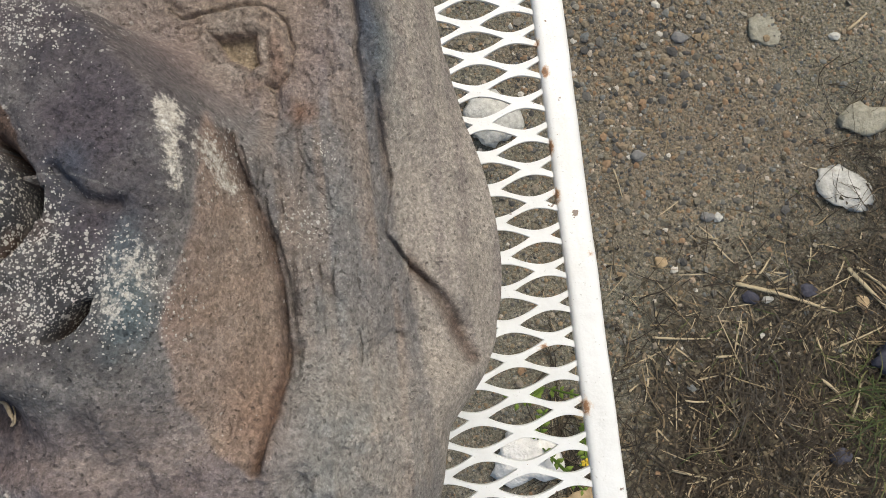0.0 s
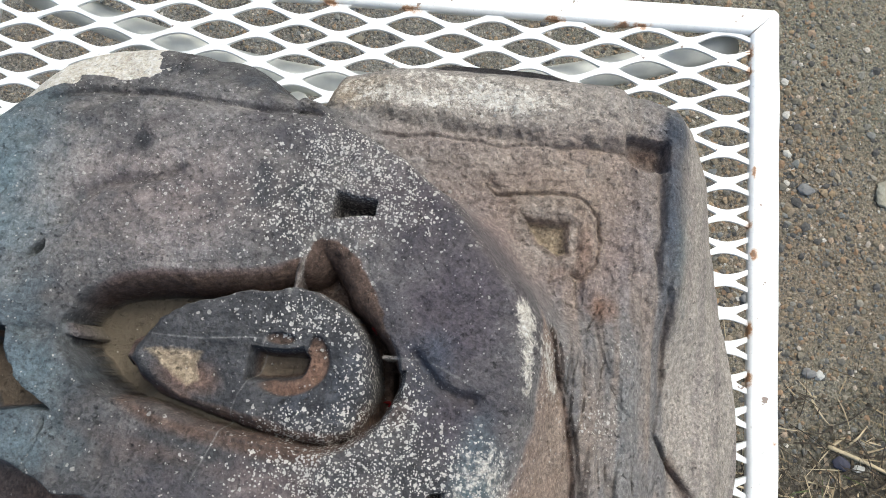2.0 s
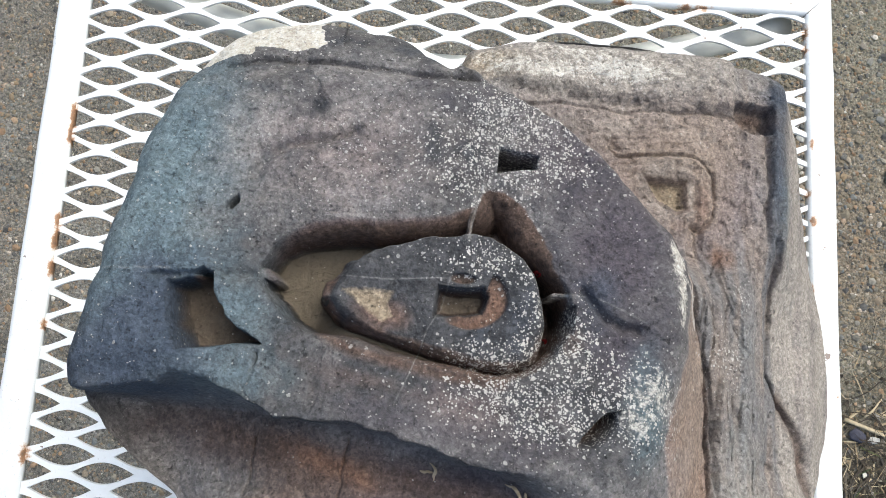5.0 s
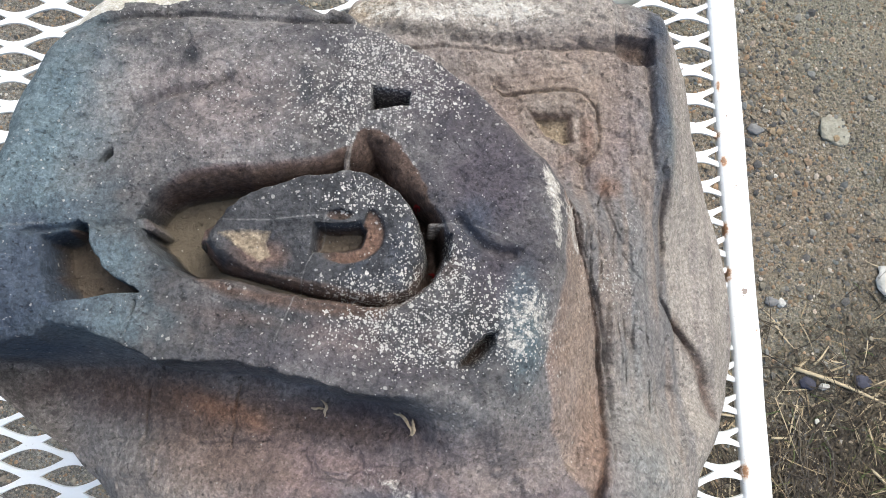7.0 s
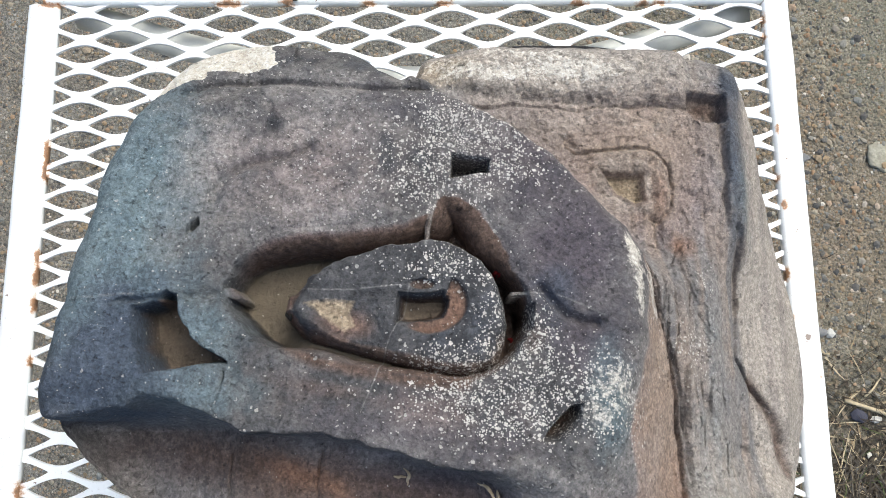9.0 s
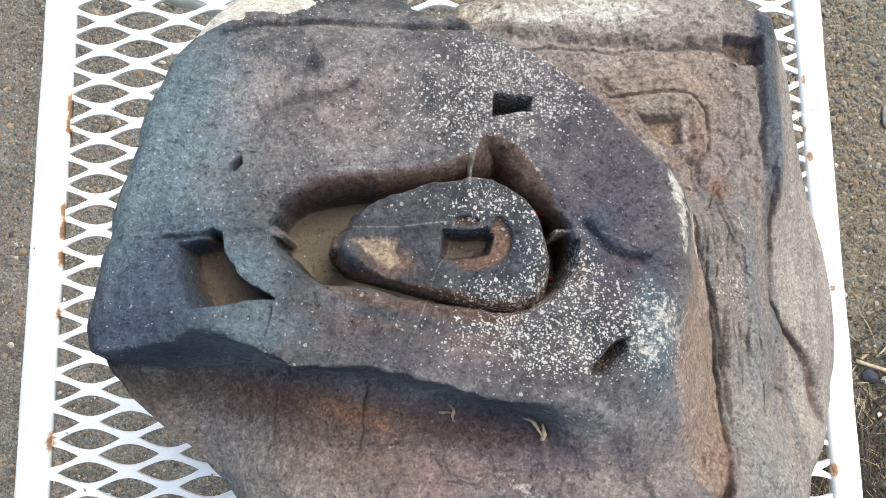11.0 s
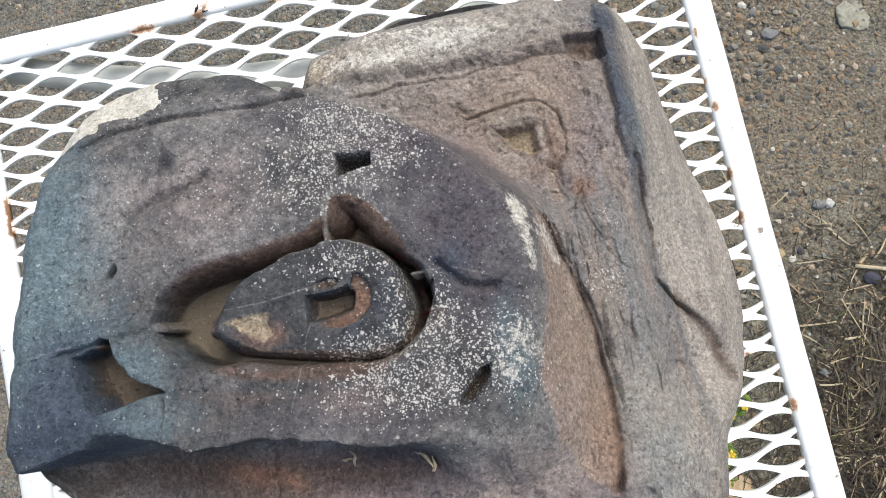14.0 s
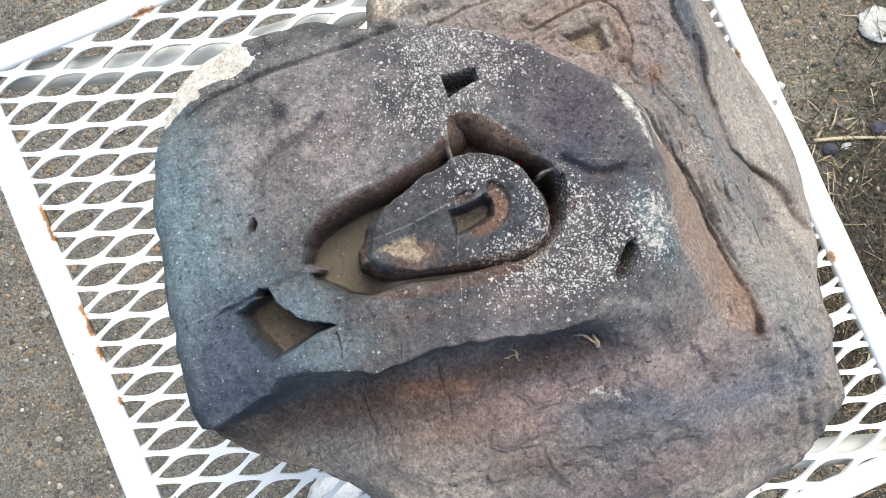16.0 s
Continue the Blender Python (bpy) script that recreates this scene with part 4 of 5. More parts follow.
def build_gravel():
    rng = np.random.default_rng(7)
    forms = [rock_form(s, 1, 0.62) for s in range(9)]
    verts, faces, count = [], [], 0
    for v, f in forms:
        n = 8200
        x, y = rng.uniform(-0.42, 0.58, n), rng.uniform(-0.36, 0.44, n)
        patch = 0.5 + 0.5 * lattice_noise(x, y, 0.06, 58)
        keep = rng.random(n) > damp_at(x, y) * 0.75
        x, y, patch = x[keep], y[keep], patch[keep]
        n = len(x)
        coarse = np.exp(-((x - 0.28) / 0.11) ** 2 - ((y - 0.20) / 0.14) ** 2) * (0.3 + 1.1 * patch) + 0.5 * patch * np.exp(-((x + 0.02) / 0.2) ** 2 - ((y - 0.2) / 0.15) ** 2)
        size = np.clip(rng.lognormal(0, 0.50, n) * (0.0018 + 0.0016 * coarse), 0.0009, 0.0085)
        a, stretch = rng.uniform(0, 6.28, n), rng.uniform(0.65, 1.35, n)
        px, py = v[None, :, 0] * stretch[:, None], v[None, :, 1] + 0 * stretch[:, None]
        c, s = np.cos(a)[:, None], np.sin(a)[:, None]
        tilt = rng.normal(0, 0.35, (n, 1))
        pz = v[None, :, 2] + tilt * px
        k = size[:, None]
        verts.append(np.stack([x[:, None] + k * (px * c - py * s), y[:, None] + k * (px * s + py * c), ground_height(x, y)[:, None] + k * (pz + 0.03)], -1).reshape(-1, 3))
        faces.append((f[None] + (count + np.arange(n) * len(v))[:, None, None]).reshape(-1, 3))
        count += n * len(v)
    verts, faces = np.concatenate(verts), np.concatenate(faces)
    me = bpy.data.meshes.new("gravel")
    me.vertices.add(len(verts))
    me.vertices.foreach_set("co", verts.ravel())
    me.loops.add(faces.size)
    me.loops.foreach_set("vertex_index", faces.ravel().astype(np.int32))
    me.polygons.add(len(faces))
    me.polygons.foreach_set("loop_start", (np.arange(len(faces)) * 3).astype(np.int32))
    me.polygons.foreach_set("use_smooth", np.zeros(len(faces), bool))
    me.materials.append(PEBBLES)
    me.update(calc_edges=True)
    return tagged(new("gravel", me), "small mixed brown and grey pebbles scattered over the soil", "gravel", kind="stuff")


def build_rock(name, at, size, material, label, seed, turn=0.0, flat=0.6, level=3):
    v, f = rock_form(seed, level, flat)
    v = v * np.array(size)
    low = v[:, 2].min()
    v[:, 2] -= low * 0.72
    ob = new(name, mesh_of(name, v, f, material))
    ob.matrix_world = pose(at[0], at[1], float(ground_height(np.float64(at[0]), np.float64(at[1]))), 0, 0, turn)
    return tagged(ob, label, "stone")


def blade(start, heading, length, width, rise, curl, rng, bend=1.0, steps=5):
    """One flat grass blade as a bent strip: corners and faces."""
    pos, verts, faces = np.array(start, float), [], []
    for k in range(steps + 1):
        s = k / steps
        side = np.array([-math.sin(heading), math.cos(heading), 0.15]) * width * (1 - 0.8 * s ** 2) / 2
        verts += [pos - side, pos + side]
        if k < steps:
            faces.append((2 * k, 2 * k + 1, 2 * k + 3, 2 * k + 2))
        climb = rise * (1 - 1.7 * s)
        pos = pos + np.array([math.cos(heading) * math.cos(climb), math.sin(heading) * math.cos(climb), math.sin(climb)]) * length / steps
        heading += bend * (curl / steps + rng.normal(0, 0.22))
        pos[2] = max(pos[2], float(ground_height(pos[0], pos[1])) + 0.0008)
    return verts, faces


def build_blades(name, count, place, length, width, rise, material, label, category, seed, bend=0.7):
    rng = np.random.default_rng(seed)
    verts, faces, n = [], [], 0
    for _ in range(count):
        x, y, heading = place(rng)
        v, f = blade((x, y, float(ground_height(np.float64(x), np.float64(y))) + 0.001), heading, rng.uniform(*length), rng.uniform(*width), rng.uniform(*rise), rng.normal(0, 1.1), rng, bend)
        verts += v
        faces += [tuple(i + n for i in face) for face in f]
        n += len(v)
    return tagged(new(name, mesh_of(name, verts, faces, material)), label, category, kind="stuff")


def build_straw(start, end, width, label, seed):
    """A single dry stalk, slightly flattened and bent, lying on the ground."""
    rng = random.Random(seed)
    a, b = Vector((*start, 0)), Vector((*end, 0))
    ahead = (b - a).normalized()
    side = Vector((-ahead.y, ahead.x, 0))
    bow = rng.uniform(-0.03, 0.03) * (b - a).length
    verts, faces, steps = [], [], 14
    for k in range(steps + 1):
        s = k / steps
        mid = a.lerp(b, s) + side * bow * math.sin(math.pi * s)
        mid.z = float(ground_height(np.float64(mid.x), np.float64(mid.y))) + 0.003 + 0.0015 * math.sin(5 * s)
        w = 0.72 * width * (1.15 if k in (4, 10) else 1.0) * (1 - 0.35 * s)
        for q in range(6):
            t = q * math.pi / 3
            verts.append(mid + side * math.cos(t) * w / 2 + Vector((0, 0, math.sin(t) * w / 3)))
        if k:
            for q in range(6):
                faces.append(((k - 1) * 6 + q, (k - 1) * 6 + (q + 1) % 6, k * 6 + (q + 1) % 6, k * 6 + q))
    faces += [tuple(range(5, -1, -1)), tuple(steps * 6 + q for q in range(6))]
    return tagged(new("straw", mesh_of("straw", verts, faces, STRAW)), label, "straw", "loose straws on the ground")


# ---- the table ----
INNER = (-0.1504, 0.1500, -0.1440, 0.1548)  # x and y of the inside edges
SKEW = 0.0006  # the right side stands out of square by this much at each end
BAR = 0.0114
GAP, ROUND = 0.00025, 0.0050  # at the corners of the table top


def rail(name, inner_a, inner_b, outward, parent, wide=BAR, ends=(None, None)):
    """One bar of the frame with rounded edges, its ends mitred or cut square at the lengths given."""
    a, b, out = Vector((*inner_a, 0)), Vector((*inner_b, 0)), Vector((*outward, 0))
    ahead = (b - a).normalized()
    # cross-section: distance outwards and height
    section = [(0.0, -0.0038), (0.0, -0.0016), (0.0005, -0.0005), (0.0016, 0.0), (0.0028, 0.0), (0.0042, 0.0), (0.0065, 0.0), (wide - 0.0026, 0.0), (wide - 0.0008, -0.0008), (wide, -0.0026), (wide, -0.0120), (wide - 0.0032, -0.0120), (wide - 0.0034, -0.0040)]
    bm = bmesh.new()
    loops = []
    steps = 220
    for k in range(steps + 1):
        s = 0.5 - 0.5 * math.cos(math.pi * k / steps)
        loop = []
        for d, h in section:
            # mitred ends with a hairline gap, and a rounded outer corner
            reach = min(d, BAR) - GAP
            start, end = (p + ahead * side * (reach if cut is None else cut) for p, side, cut in ((a, -1, ends[0]), (b, 1, ends[1])))
            p = start.lerp(end, s) + out * d
            left = min((p - a + ahead * BAR).dot(ahead), (b + ahead * BAR - p).dot(ahead))
            if left < ROUND:
                most = wide - ROUND + math.sqrt(max(ROUND ** 2 - (ROUND - left) ** 2, 0))
                p = p - out * max(0, d - most)
            ripple = 0.00025 * noise.noise(p * 40 + out * 3)
            loop.append(bm.verts.new((p.x + out.x * ripple, p.y + out.y * ripple, TABLE_Z + 0.0012 + h + ripple)))
        loops.append(loop)
    for one, two in zip(loops, loops[1:]):
        for k in range(len(section)):
            bm.faces.new((one[k], one[(k + 1) % len(section)], two[(k + 1) % len(section)], two[k]))
    bm.faces.new(loops[0][::-1]), bm.faces.new(loops[-1])
    bmesh.ops.recalc_face_normals(bm, faces=bm.faces)
    return stained(part(name, bm, PAINT, parent))


# rust stains on the table top: x, y and reach along x and y, in millimetres
STAINS = [(-150.5, 92, 1.3, 2.6), (-150.5, 80, 1.4, 3.2), (-150.5, 86, 0.8, 5), (-150.5, 46, 1.2, 3), (-150.5, 38, 1.8, 4), (-150.5, 27, 1.2, 4), (-150.5, 4.5, 1.1, 2.4), (-150.5, -44.6, 1.8, 4), (-150.5, -75, 1.2, 3),
          (149, 147, 1.4, 3.4), (149, 139, 1.2, 2.6), (149.5, 77, 1.0, 2.2), (151.5, 66, 1.4, 2.4), (150, 37, 1.2, 3), (150.3, 19, 1.2, 3), (151.5, -58.6, 1.8, 3.2), (152.5, -141, 1.6, 4), (151, 98, 0.8, 3), (160, -4.2, 1.2, 1.5), (154, 0, 0.8, 0.9),
          (-79, 154.8, 7, 1.6), (-54, 155.5, 3, 1.8), (-50.5, 158, 1.5, 2.5), (-19, 154.6, 4, 1.2), (13, 154.6, 4.5, 1.2), (71, 154.6, 4, 1.2), (98, 154.6, 3, 1.2), (106, 154.6, 3.5, 1.2),
          (-126, 163, 1.1, 1.0), (-115, 163, 0.9, 0.9), (139, -36, 1.7, 1.7), (120, -90, 1.3, 1.3), (-153, 154.2, 5.0, 1.3), (-157, 157, 1.2, 2.5)]


def stained(ob):
    """Lays the rust stains on a part of the frame or on the mesh."""
    co = np.empty(len(ob.data.vertices) * 3)
    ob.data.vertices.foreach_get("co", co)
    x, y = co[0::3] * 1000, co[1::3] * 1000
    rust = np.zeros(len(x))
    for cx, cy, rx, ry in STAINS:
        rust += np.exp(-((x - cx) / (rx * 1.0)) ** 2 - ((y - cy) / (ry * 1.05)) ** 2)
    ob.data.attributes.new("rust", "FLOAT", "POINT").data.foreach_set("value", np.clip(rust * 0.85, 0, 0.85).astype(np.float32))
    return ob


def tube(name, points, radius, material, parent, sides=12):
    pts = [Vector(p) for p in points]
    bm = bmesh.new()
    loops = []
    for k, p in enumerate(pts):
        ahead = (pts[min(k + 1, len(pts) - 1)] - pts[max(k - 1, 0)]).normalized()
        up = Vector((0, 0, 1)) if abs(ahead.z) < 0.9 else Vector((1, 0, 0))
        side = ahead.cross(up).normalized()
        over = side.cross(ahead)
        loops.append([bm.verts.new(p + radius * (math.cos(2 * math.pi * q / sides) * side + math.sin(2 * math.pi * q / sides) * over)) for q in range(sides)])
    for one, two in zip(loops, loops[1:]):
        for q in range(sides):
            bm.faces.new((one[q], one[(q + 1) % sides], two[(q + 1) % sides], two[q]))
    bm.faces.new(loops[0][::-1]), bm.faces.new(loops[-1])
    bmesh.ops.recalc_face_normals(bm, faces=bm.faces)
    return part(name, bm, material, parent)


LONG_WAY, SHORT_WAY, MESH_X, MESH_Y, MESH_TURN = 0.03103, 0.01262, 0.0027, 0.0025, 0.016


def mesh_panel(parent):
    """Expanded metal: a sheet of rhombic cells, each with a pointed oval opening."""
    x0, x1, y0, y1 = INNER
    half, tall = LONG_WAY / 2, SHORT_WAY / 2
    # corners of one cell, going round its opening
    side = 7
    u = np.linspace(-1, 1, 2 * side + 1)
    over = 0.63 * (1 - np.abs(u) ** 1.75)
    hole = np.r_[np.stack([u * 0.755, over], -1), np.stack([u[::-1] * 0.755, -over[::-1]], -1)[1:-1]]
    rim = np.r_[np.stack([u, 1 - np.abs(u)], -1), np.stack([u[::-1], np.abs(u[::-1]) - 1], -1)[1:-1]]
    n = len(hole)
    widen = hole + (rim - hole) * 0.10
    verts, faces, count = [], [], 0
    rng = np.random.default_rng(5)
    columns = range(math.floor((x0 - MESH_X) / half) - 1, math.ceil((x1 - MESH_X) / half) + 2)
    for c in columns:
        for r in range(math.floor((y0 - MESH_Y) / SHORT_WAY) - 2, math.ceil((y1 - MESH_Y) / SHORT_WAY) + 3):
            gx, gy = c * half, (r + (c % 2) / 2) * SHORT_WAY
            cx, cy = MESH_X + gx - MESH_TURN * gy, MESH_Y + gy + MESH_TURN * gx
            if not (x0 - half < cx < x1 + half + SKEW and y0 - tall < cy < y1 + tall):
                continue
            jog = rng.normal(0, 0.012, 2)
            layers = []
            for ring, dz in ((rim, 0.0), (widen, 0.0), (hole, -0.0005), (hole, -0.0015), (rim, -0.0020)):
                moved = ring + (jog if ring is not rim else 0)
                px, py = cx + moved[:, 0] * half - MESH_TURN * moved[:, 1] * tall, cy + moved[:, 1] * tall + MESH_TURN * moved[:, 0] * half
                tilt = 0.00035 * np.sin(np.pi * ring[:, 1]) * (ring is hole)
                px = np.clip(px, x0 - 0.001, x1 + 0.001 + SKEW * (0.0055 - py) / 0.149)
                py = np.clip(py, y0 - 0.001, y1 + 0.001)
                layers.append(np.stack([px, py, np.full(n, TABLE_Z - 0.0004 + dz) + tilt], -1))
            verts += layers
            i = np.arange(n)
            j = (i + 1) % n
            for k in range(4):
                faces.append(np.stack([i + k * n, j + k * n, j + (k + 1) * n, i + (k + 1) * n], -1) + count)
            count += 5 * n
    me = mesh_of("mesh_panel", np.concatenate(verts), np.concatenate(faces), PAINT)
    bm = bmesh.new()
    bm.from_mesh(me)
    bmesh.ops.remove_doubles(bm, verts=bm.verts, dist=0.00002)
    bmesh.ops.dissolve_degenerate(bm, dist=0.00001, edges=bm.edges)
    bmesh.ops.recalc_face_normals(bm, faces=bm.faces)
    return stained(part("mesh_panel", bm, PAINT, parent, "white expanded metal with diamond openings", smooth=False))


def build_table():
    table = new("patio_table")
    tagged(table, "small square white metal table with rusty mesh top", "table")
    x0, x1, y0, y1 = INNER
    rail("back_rail", (x0, y1), (x1 - SKEW, y1), (0, 1), table, BAR, (0.0068, None))
    rail("front_rail", (x1 + SKEW, y0), (x0, y0), (0, -1), table)
    rail("side_rail", (x1 - SKEW, y1), (x1 + SKEW, y0), (1, 0), table, 0.0120)
    rail("side_rail", (x0, y0), (x0, y1), (-1, 0), table, 0.0134, (None, -0.0003))
    mesh_panel(table)
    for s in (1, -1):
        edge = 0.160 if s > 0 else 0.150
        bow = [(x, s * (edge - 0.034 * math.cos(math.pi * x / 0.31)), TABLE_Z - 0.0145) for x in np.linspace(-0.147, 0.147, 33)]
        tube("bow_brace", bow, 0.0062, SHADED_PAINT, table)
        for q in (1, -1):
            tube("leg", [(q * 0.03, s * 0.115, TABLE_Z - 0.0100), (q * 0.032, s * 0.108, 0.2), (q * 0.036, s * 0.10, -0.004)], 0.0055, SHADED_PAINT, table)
    return table


# ---- plants ----
def build_weed(at, height, seed, flowers):
    """A slender weed: stems, lobed leaves and, on some, yellow flowers."""
    rng = random.Random(seed)
    weed = new("weed")
    weed.location = (at[0], at[1], float(ground_height(np.float64(at[0]), np.float64(at[1]))))
    tagged(weed, "slender green weed with small yellow flowers" if flowers else "slender green weed growing from the gravel", "weed", "weeds under the table")
    for _ in range(3):
        a, lean = rng.uniform(0, 6.28), rng.uniform(0.25, 0.7)
        pts = []
        for k in range(7):
            s = k / 6
            pts.append((math.cos(a) * height * lean * s ** 1.3, math.sin(a) * height * lean * s ** 1.3, height * s * (1 - 0.25 * lean * s)))
        stem = tube("stem", pts, 0.0008, WEED, weed, 6)
        for k in range(1, 7):
            for side in (1, -1):
                base, turn = Vector(pts[k]), a + side * rng.uniform(0.6, 1.4)
                size = 0.0065 * rng.uniform(0.7, 1.3)
                d, e = Vector((math.cos(turn), math.sin(turn), 0.25)), Vector((-math.sin(turn), math.cos(turn), 0.1))
                ring = [base, base + d * size * 0.4 + e * size * 0.28, base + d * size * 0.7 + e * size * 0.18, base + d * size, base + d * size * 0.7 - e * size * 0.18, base + d * size * 0.4 - e * size * 0.28]
                bm = bmesh.new()
                low = [bm.verts.new(p) for p in ring]
                high = [bm.verts.new(p + Vector((0, 0, 0.0003))) for p in ring]
                bm.faces.new(low[::-1]), bm.faces.new(high)
                for q in range(6):
                    bm.faces.new((low[q], low[(q + 1) % 6], high[(q + 1) % 6], high[q]))
                part("leaf", bm, WEED, stem)
        if flowers:
            top = Vector(pts[-1])
            bm = bmesh.new()
            bmesh.ops.create_uvsphere(bm, u_segments=8, v_segments=5, radius=0.0011)
            bmesh.ops.translate(bm, verts=bm.verts, vec=top)
            flower = part("flower", bm, YELLOW, weed, "yellow flower")
            for q in range(5):
                turn = q * 1.2566 + rng.uniform(-0.2, 0.2)
                d, e = Vector((math.cos(turn), math.sin(turn), 0.3)), Vector((-math.sin(turn), math.cos(turn), 0))
                ring = [top, top + d * 0.0024 + e * 0.0017, top + d * 0.0044, top + d * 0.0024 - e * 0.0017]
                bm = bmesh.new()
                low = [bm.verts.new(p) for p in ring]
                high = [bm.verts.new(p + Vector((0, 0, 0.0003))) for p in ring]
                bm.faces.new(low[::-1]), bm.faces.new(high)
                for k in range(4):
                    bm.faces.new((low[k], low[(k + 1) % 4], high[(k + 1) % 4], high[k]))
                part("petal", bm, YELLOW, flower)
    return weed


build_ground()
build_table()
build_stone()

build_rock("stone", (0.4282, 0.2037), (0.042, 0.028, 0.0018), PALE_ROCK, "pale flat stone half sunk in the soil", 3, -25)
build_rock("stone", (0.4929, 0.1149), (0.046, 0.024, 0.009), PALE_ROCK, "pale oblong stone on the gravel", 5, 5)
build_rock("stone", (0.4713, 0.0553), (0.050, 0.032, 0.010), WHITE_ROCK, "chalky white angular stone beside dead grass", 46, -40, 0.35)
build_rock("stone", (0.3563, 0.0416), (0.0085, 0.0075, 0.007), WHITE_ROCK, "small round white pebble on the soil", 9)
build_rock("stone", (0.3470, 0.0432), (0.011, 0.008, 0.007), GREY_ROCK, "small grey pebble beside a white one", 10)
build_rock("stone", (0.4826, 0.1906), (0.010, 0.007, 0.006), WHITE_ROCK, "small white pebble on the gravel", 11)
build_rock("stone", (0.3748, -0.0296), (0.014, 0.012, 0.009), DARK_ROCK, "dark bluish stone under a straw", 12)
build_rock("stone", (0.4251, -0.0296), (0.016, 0.011, 0.009), DARK_ROCK, "dark bluish stone under a straw", 13)
build_rock("stone", (0.4990, -0.0892), (0.050, 0.032, 0.022), DARK_ROCK, "dark slate-blue stone in the grass", 14, 20)
build_rock("stone", (0.4323, -0.1700), (0.020, 0.014, 0.010), DARK_ROCK, "dark bluish stone in the dead grass", 15)
build_rock("stone", (0.3891, -0.0326), (0.010, 0.006, 0.005), WHITE_ROCK, "small white chip beside a straw", 16)
build_rock("stone", (0.3018, 0.0088), (0.010, 0.009, 0.007), TAN_ROCK, "small tan pebble on the soil", 17)
build_rock("stone", (0.2946, 0.1027), (0.012, 0.010, 0.008), GREY_ROCK, "small grey pebble on reddish gravel", 18)
build_rock("stone", (0.3450, 0.2037), (0.013, 0.010, 0.008), GREY_ROCK, "small grey pebble on reddish gravel", 19)
build_rock("stone", (0.4713, -0.0437), (0.011, 0.014, 0.008), TAN_ROCK, "small orange-tan stone in the dead grass", 20)
build_rock("stone", (0.2115, -0.1841), (0.042, 0.024, 0.010), TAN_ROCK, "tan flat stone under the table", 21, 20)
build_rock("stone", (0.1712, -0.1414), (0.050, 0.046, 0.030), CHALK_ROCK, "rounded white stone under the table", 22)
build_rock("stone", (0.1732, 0.1475), (0.040, 0.046, 0.030), WHITE_ROCK, "rounded white stone under the table", 23, 30)
# crumpled white scrap, closer to plastic than stone, built as a rock
build_rock("stone", (-0.1533, -0.1293), (0.056, 0.044, 0.040), CHALK_ROCK, "crumpled bright white scrap under the table", 24, 15)

for n, (a, b, w, text) in enumerate([
        ((0.3635, -0.0164), (0.4487, -0.0508), 0.0052, "thick dry yellow stalk on damp soil"), ((0.4631, -0.0134), (0.5072, -0.0659), 0.0055, "thick dry split stalk on damp soil"),
        ((0.4713, -0.0134), (0.5144, -0.0589), 0.0040, "thick dry split stalk on damp soil"), ((0.3809, -0.0134), (0.3973, 0.0028), 0.0028, "short dry stalk on damp soil"),
        ((0.2864, -0.0538), (0.3357, -0.0599), 0.0030, "short dry stalk on damp soil"), ((0.3378, -0.0760), (0.3563, -0.0770), 0.0034, "short dry stalk on damp soil"),
        ((0.4261, -0.1043), (0.4466, -0.1285), 0.0042, "short dry stalk in dead grass"), ((0.4477, -0.1396), (0.4620, -0.1043), 0.0032, "short dry stalk in dead grass"),
        ((0.3121, -0.2336), (0.3501, -0.1811), 0.0034, "dry stalk in dead grass"), ((0.3193, -0.2376), (0.3583, -0.1871), 0.0028, "dry stalk in dead grass"),
        ((0.2885, -0.1649), (0.3224, -0.1770), 0.0030, "short dry stalk on damp soil"), ((0.4405, -0.0801), (0.5021, -0.0619), 0.0024, "thin dry stalk in dead grass"),
        ((0.2721, 0.0937), (0.2772, 0.0674), 0.0018, "thin dry stalk on gravel"), ((0.4939, 0.1947), (0.5144, 0.2088), 0.0036, "short yellow-green stalk on gravel"),
        ((0.3070, -0.1093), (0.3275, -0.1124), 0.0026, "short dry stalk on damp soil"), ((0.2967, -0.1326), (0.3029, -0.0942), 0.0014, "thin dry stalk on damp soil")]):
    build_straw(a, b, w, text, n)


def in_patch(cx, cy, rx, ry, heading=None, spread=0.5):
    def place(rng):
        x, y = rng.normal(cx, rx), rng.normal(cy, ry)
        return max(x, 0.20), y, (rng.uniform(0, 6.28) if heading is None else rng.normal(heading, spread))
    return place


build_blades("dead_grass", 1900, in_patch(0.4120, -0.1483, 0.085, 0.072), (0.012, 0.05), (0.0004, 0.0014), (0.0, 0.5), DEAD_GRASS, "matted brown dead grass on damp soil", "grass", 3)
build_blades("dead_grass", 75, in_patch(0.3706, -0.0883, 0.013, 0.020, -1.6, 0.5), (0.015, 0.06), (0.0005, 0.0012), (0.0, 0.3), GREY_GRASS, "combed tuft of grey-brown dead grass", "grass", 4)
build_blades("dead_grass", 320, in_patch(0.5020, 0.0267, 0.028, 0.06), (0.012, 0.05), (0.0004, 0.0011), (0.0, 0.5), DEAD_GRASS, "brown dead grass round a white stone", "grass", 5)
build_blades("dead_grass", 500, in_patch(0.2770, -0.2383, 0.07, 0.05), (0.012, 0.05), (0.0004, 0.0011), (0.0, 0.4), DEAD_GRASS, "matted brown dead grass near the table", "grass", 6)
build_blades("dead_grass", 160, in_patch(0.1712, -0.1616, 0.05, 0.05), (0.015, 0.05), (0.0006, 0.0014), (0.0, 0.3), DEAD_GRASS, "thin dead grass under the table", "grass", 9)
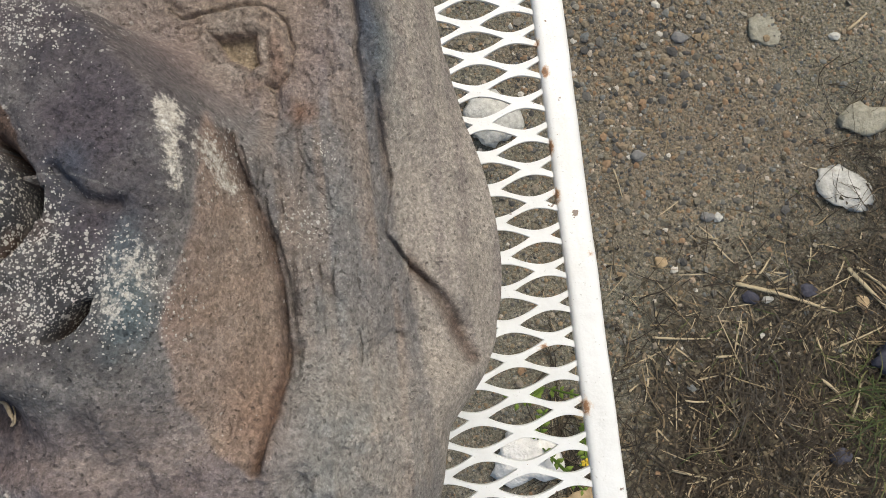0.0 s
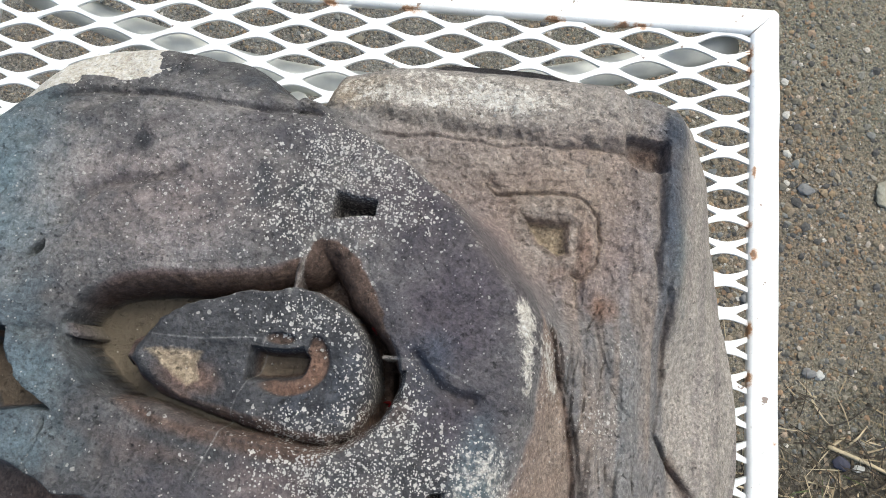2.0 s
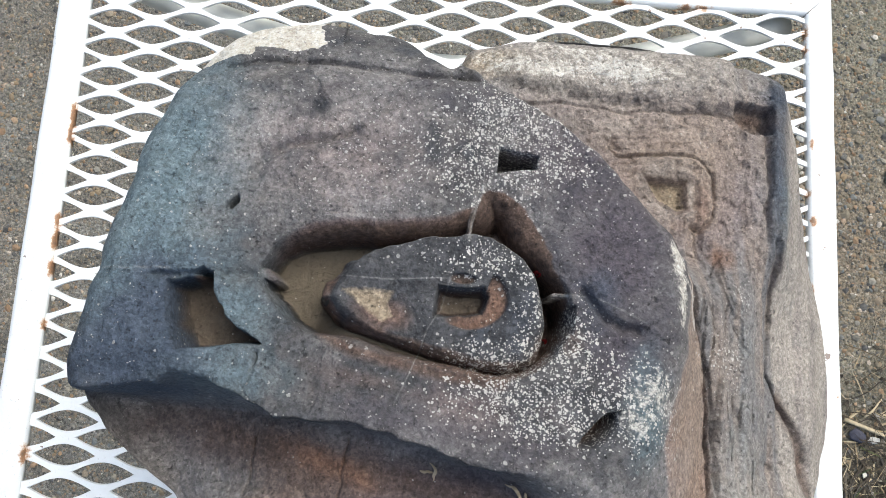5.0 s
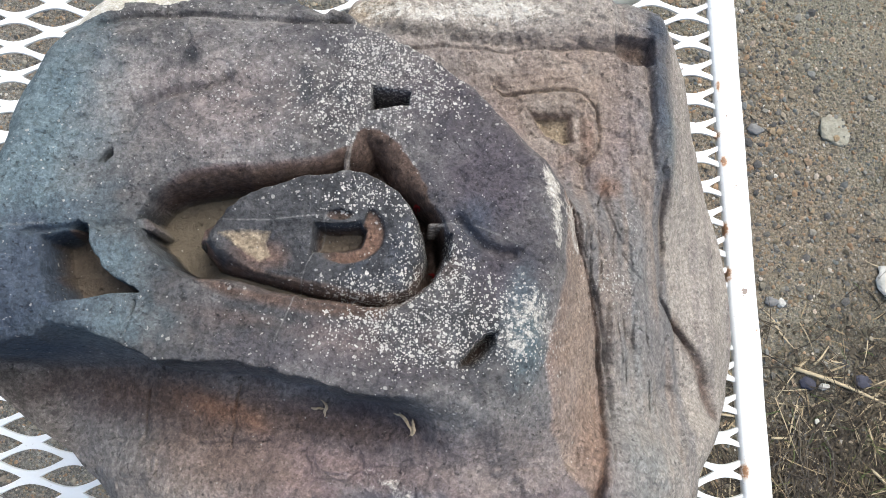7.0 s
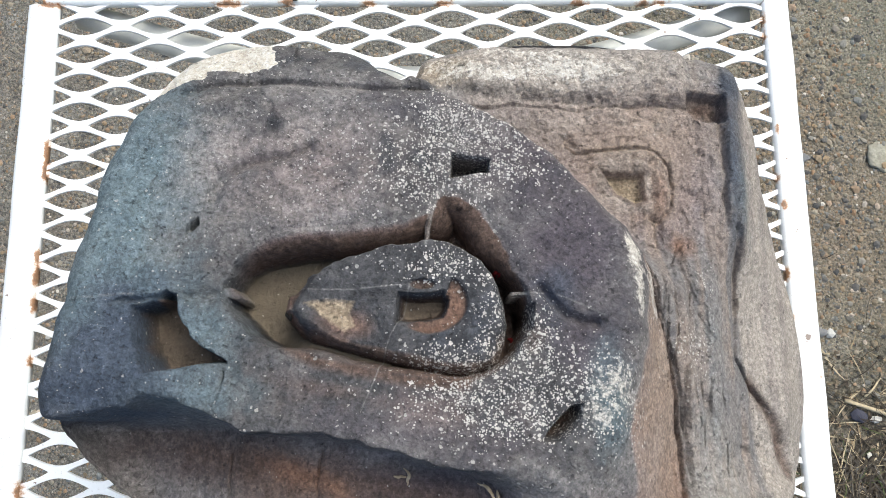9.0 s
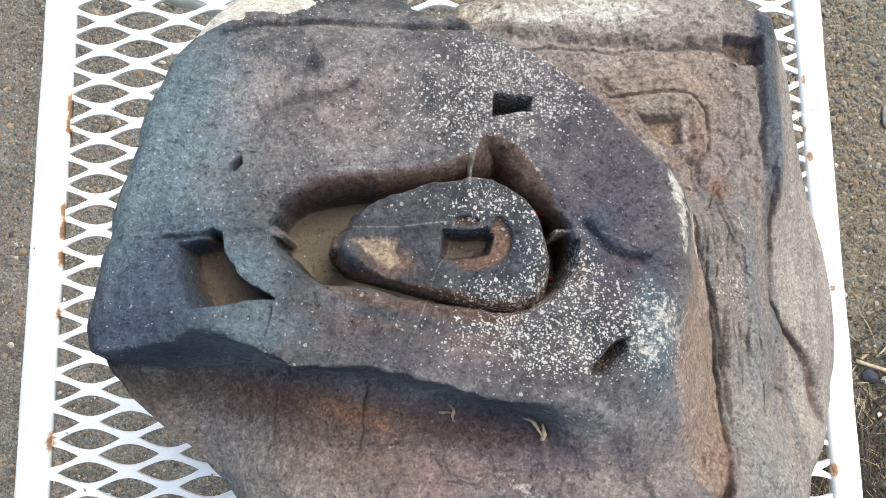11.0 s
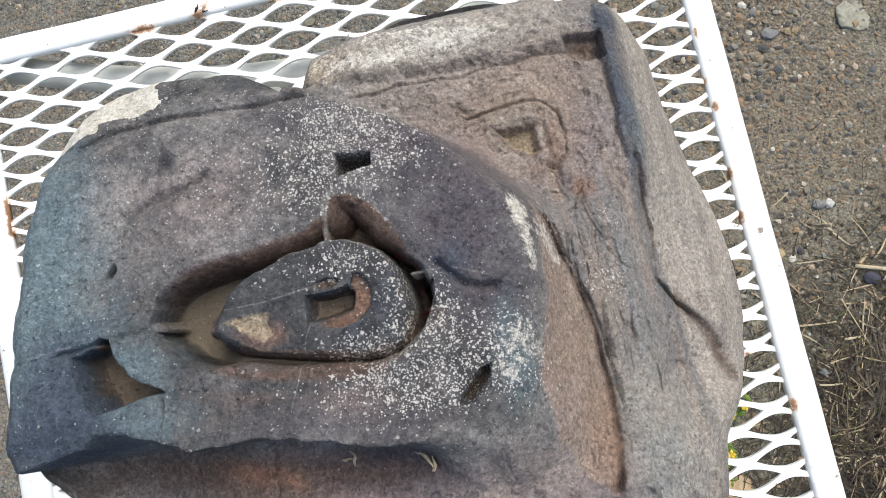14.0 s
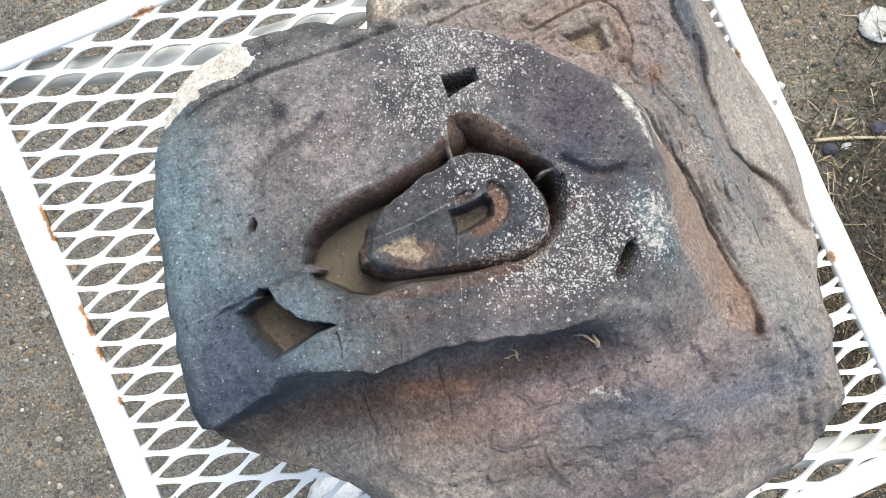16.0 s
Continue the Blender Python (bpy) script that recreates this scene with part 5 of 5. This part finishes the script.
build_blades("leaf_litter", 2600, in_patch(0.3920, -0.1283, 0.09, 0.08), (0.002, 0.008), (0.001, 0.0036), (0.0, 1.2), LITTER, "crumbled dark leaf litter on damp soil", "litter", 12)
build_blades("straw_litter", 380, in_patch(0.3920, -0.1233, 0.085, 0.085), (0.005, 0.026), (0.0007, 0.0019), (0.0, 0.15), STRAW, "short broken bits of dry straw", "straw", 10, 0.15)
build_blades("straw_litter", 85, in_patch(0.4020, -0.1133, 0.09, 0.08), (0.02, 0.055), (0.0006, 0.0013), (0.0, 0.2), STRAW, "long thin bits of dry straw", "straw", 21, 0.12)
build_blades("green_grass", 230, in_patch(0.4867, -0.1396, 0.022, 0.022), (0.015, 0.045), (0.0006, 0.0014), (0.2, 0.9), GREEN, "low clump of yellowish green grass", "grass", 7)
build_blades("green_grass", 90, in_patch(0.4220, -0.1033, 0.05, 0.05), (0.01, 0.03), (0.0005, 0.0012), (0.1, 0.7), GREEN, "sparse green blades in the dead grass", "grass", 8)
build_weed((0.2185, -0.1265), 0.036, 1, True)
build_weed((0.1917, -0.0859), 0.06, 2, False)
build_weed((0.1790, -0.1300), 0.06, 3, False)
build_gravel()


# ---- small things on the stone and on the soil ----
def on_stone(x, y):
    """Height of the stone's top over a place given in metres."""
    z, _ = stone_height(np.array([[(x * 1000 - 3.0) / 0.97]]), np.array([[y * 1000 - 0.5]]))
    return TABLE_Z + (float(z[0, 0]) - 397.3) * 0.988 / 1000


def on_rail(x, y):
    """Height of the table's frame."""
    return TABLE_Z + 0.0012


def build_curl(name, at, length, width, turn, material, label, category, seed, rest=on_stone):
    """A thin, twisted scrap of dry leaf."""
    rng = random.Random(seed)
    verts, faces, pos, heading = [], [], Vector((0, 0, 0.0006)), 0.0
    steps = 9
    for k in range(steps + 1):
        s = k / steps
        roll = 0.9 * math.sin(3 * s + seed)
        side = Vector((-math.sin(heading) * math.cos(roll), math.cos(heading) * math.cos(roll), math.sin(roll))) * width * (0.35 + math.sin(math.pi * s)) / 2
        up = Vector((0, 0, 0.00035))
        verts += [pos - side, pos + side, pos + side + up, pos - side + up]
        if k:
            for q in range(4):
                faces.append((4 * (k - 1) + q, 4 * (k - 1) + (q + 1) % 4, 4 * k + (q + 1) % 4, 4 * k + q))
        heading += rng.uniform(-0.5, 0.8)
        pos = pos + Vector((math.cos(heading), math.sin(heading), 0.25 * math.sin(4 * s + seed))) * length / steps
        pos.z = max(pos.z, 0.0006)
    faces += [(3, 2, 1, 0), tuple(4 * steps + q for q in range(4))]
    c, s = math.cos(radians(turn)), math.sin(radians(turn))
    base = rest(*at)
    for v in verts:
        v.x, v.y = v.x * c - v.y * s, v.x * s + v.y * c
        v.z += rest(at[0] + v.x, at[1] + v.y) - base
    ob = new(name, mesh_of(name, verts, faces, material))
    ob.matrix_world = pose(at[0], at[1], base)
    return tagged(ob, label, category)


DRY_LEAF = make_tinted("dry_leaf", (0.26, 0.20, 0.13), (0.50, 0.42, 0.31), 700)
DARK_TWIG = make_tinted("dark_twig", (0.02, 0.017, 0.015), (0.06, 0.05, 0.04), 400)
build_curl("dried_leaf", (0.0206, -0.0335), 0.0068, 0.0006, 80, DRY_LEAF, "curled tan dried leaf on the carved stone", "leaf", 1)
build_curl("dried_leaf", (0.0020, -0.0296), 0.0045, 0.0006, 20, DRY_LEAF, "small pale scrap of dried leaf on stone", "leaf", 2)
build_curl("dried_leaf", (-0.0010, -0.0276), 0.0030, 0.0006, -10, DRY_LEAF, "small pale scrap of dried leaf on stone", "leaf", 3)
build_curl("dried_leaf", (0.0212, -0.0300), 0.0036, 0.0009, -70, DRY_LEAF, "crumpled tan scrap of dried leaf on stone", "leaf", 7)
build_curl("twig", (-0.0268, 0.0082), 0.0048, 0.0009, 20, DARK_TWIG, "dark broken twig in the carved hollow", "twig", 4)
build_curl("thread", (0.0262, 0.0020), 0.0022, 0.0006, 10, RED, "short red thread caught in the carved groove", "thread", 5)
build_curl("thread", (0.0232, 0.0165), 0.0020, 0.0007, 80, RED, "short red thread caught in the carved groove", "thread", 6)
build_curl("twig", (-0.0545, 0.1562), 0.0042, 0.0008, 35, DARK_TWIG, "tiny black curled twig on the rusty rail", "twig", 8, on_rail)
build_curl("twig", (-0.0512, 0.1558), 0.0026, 0.0011, -10, DARK_TWIG, "tiny black curled twig on the rusty rail", "twig", 9, on_rail)
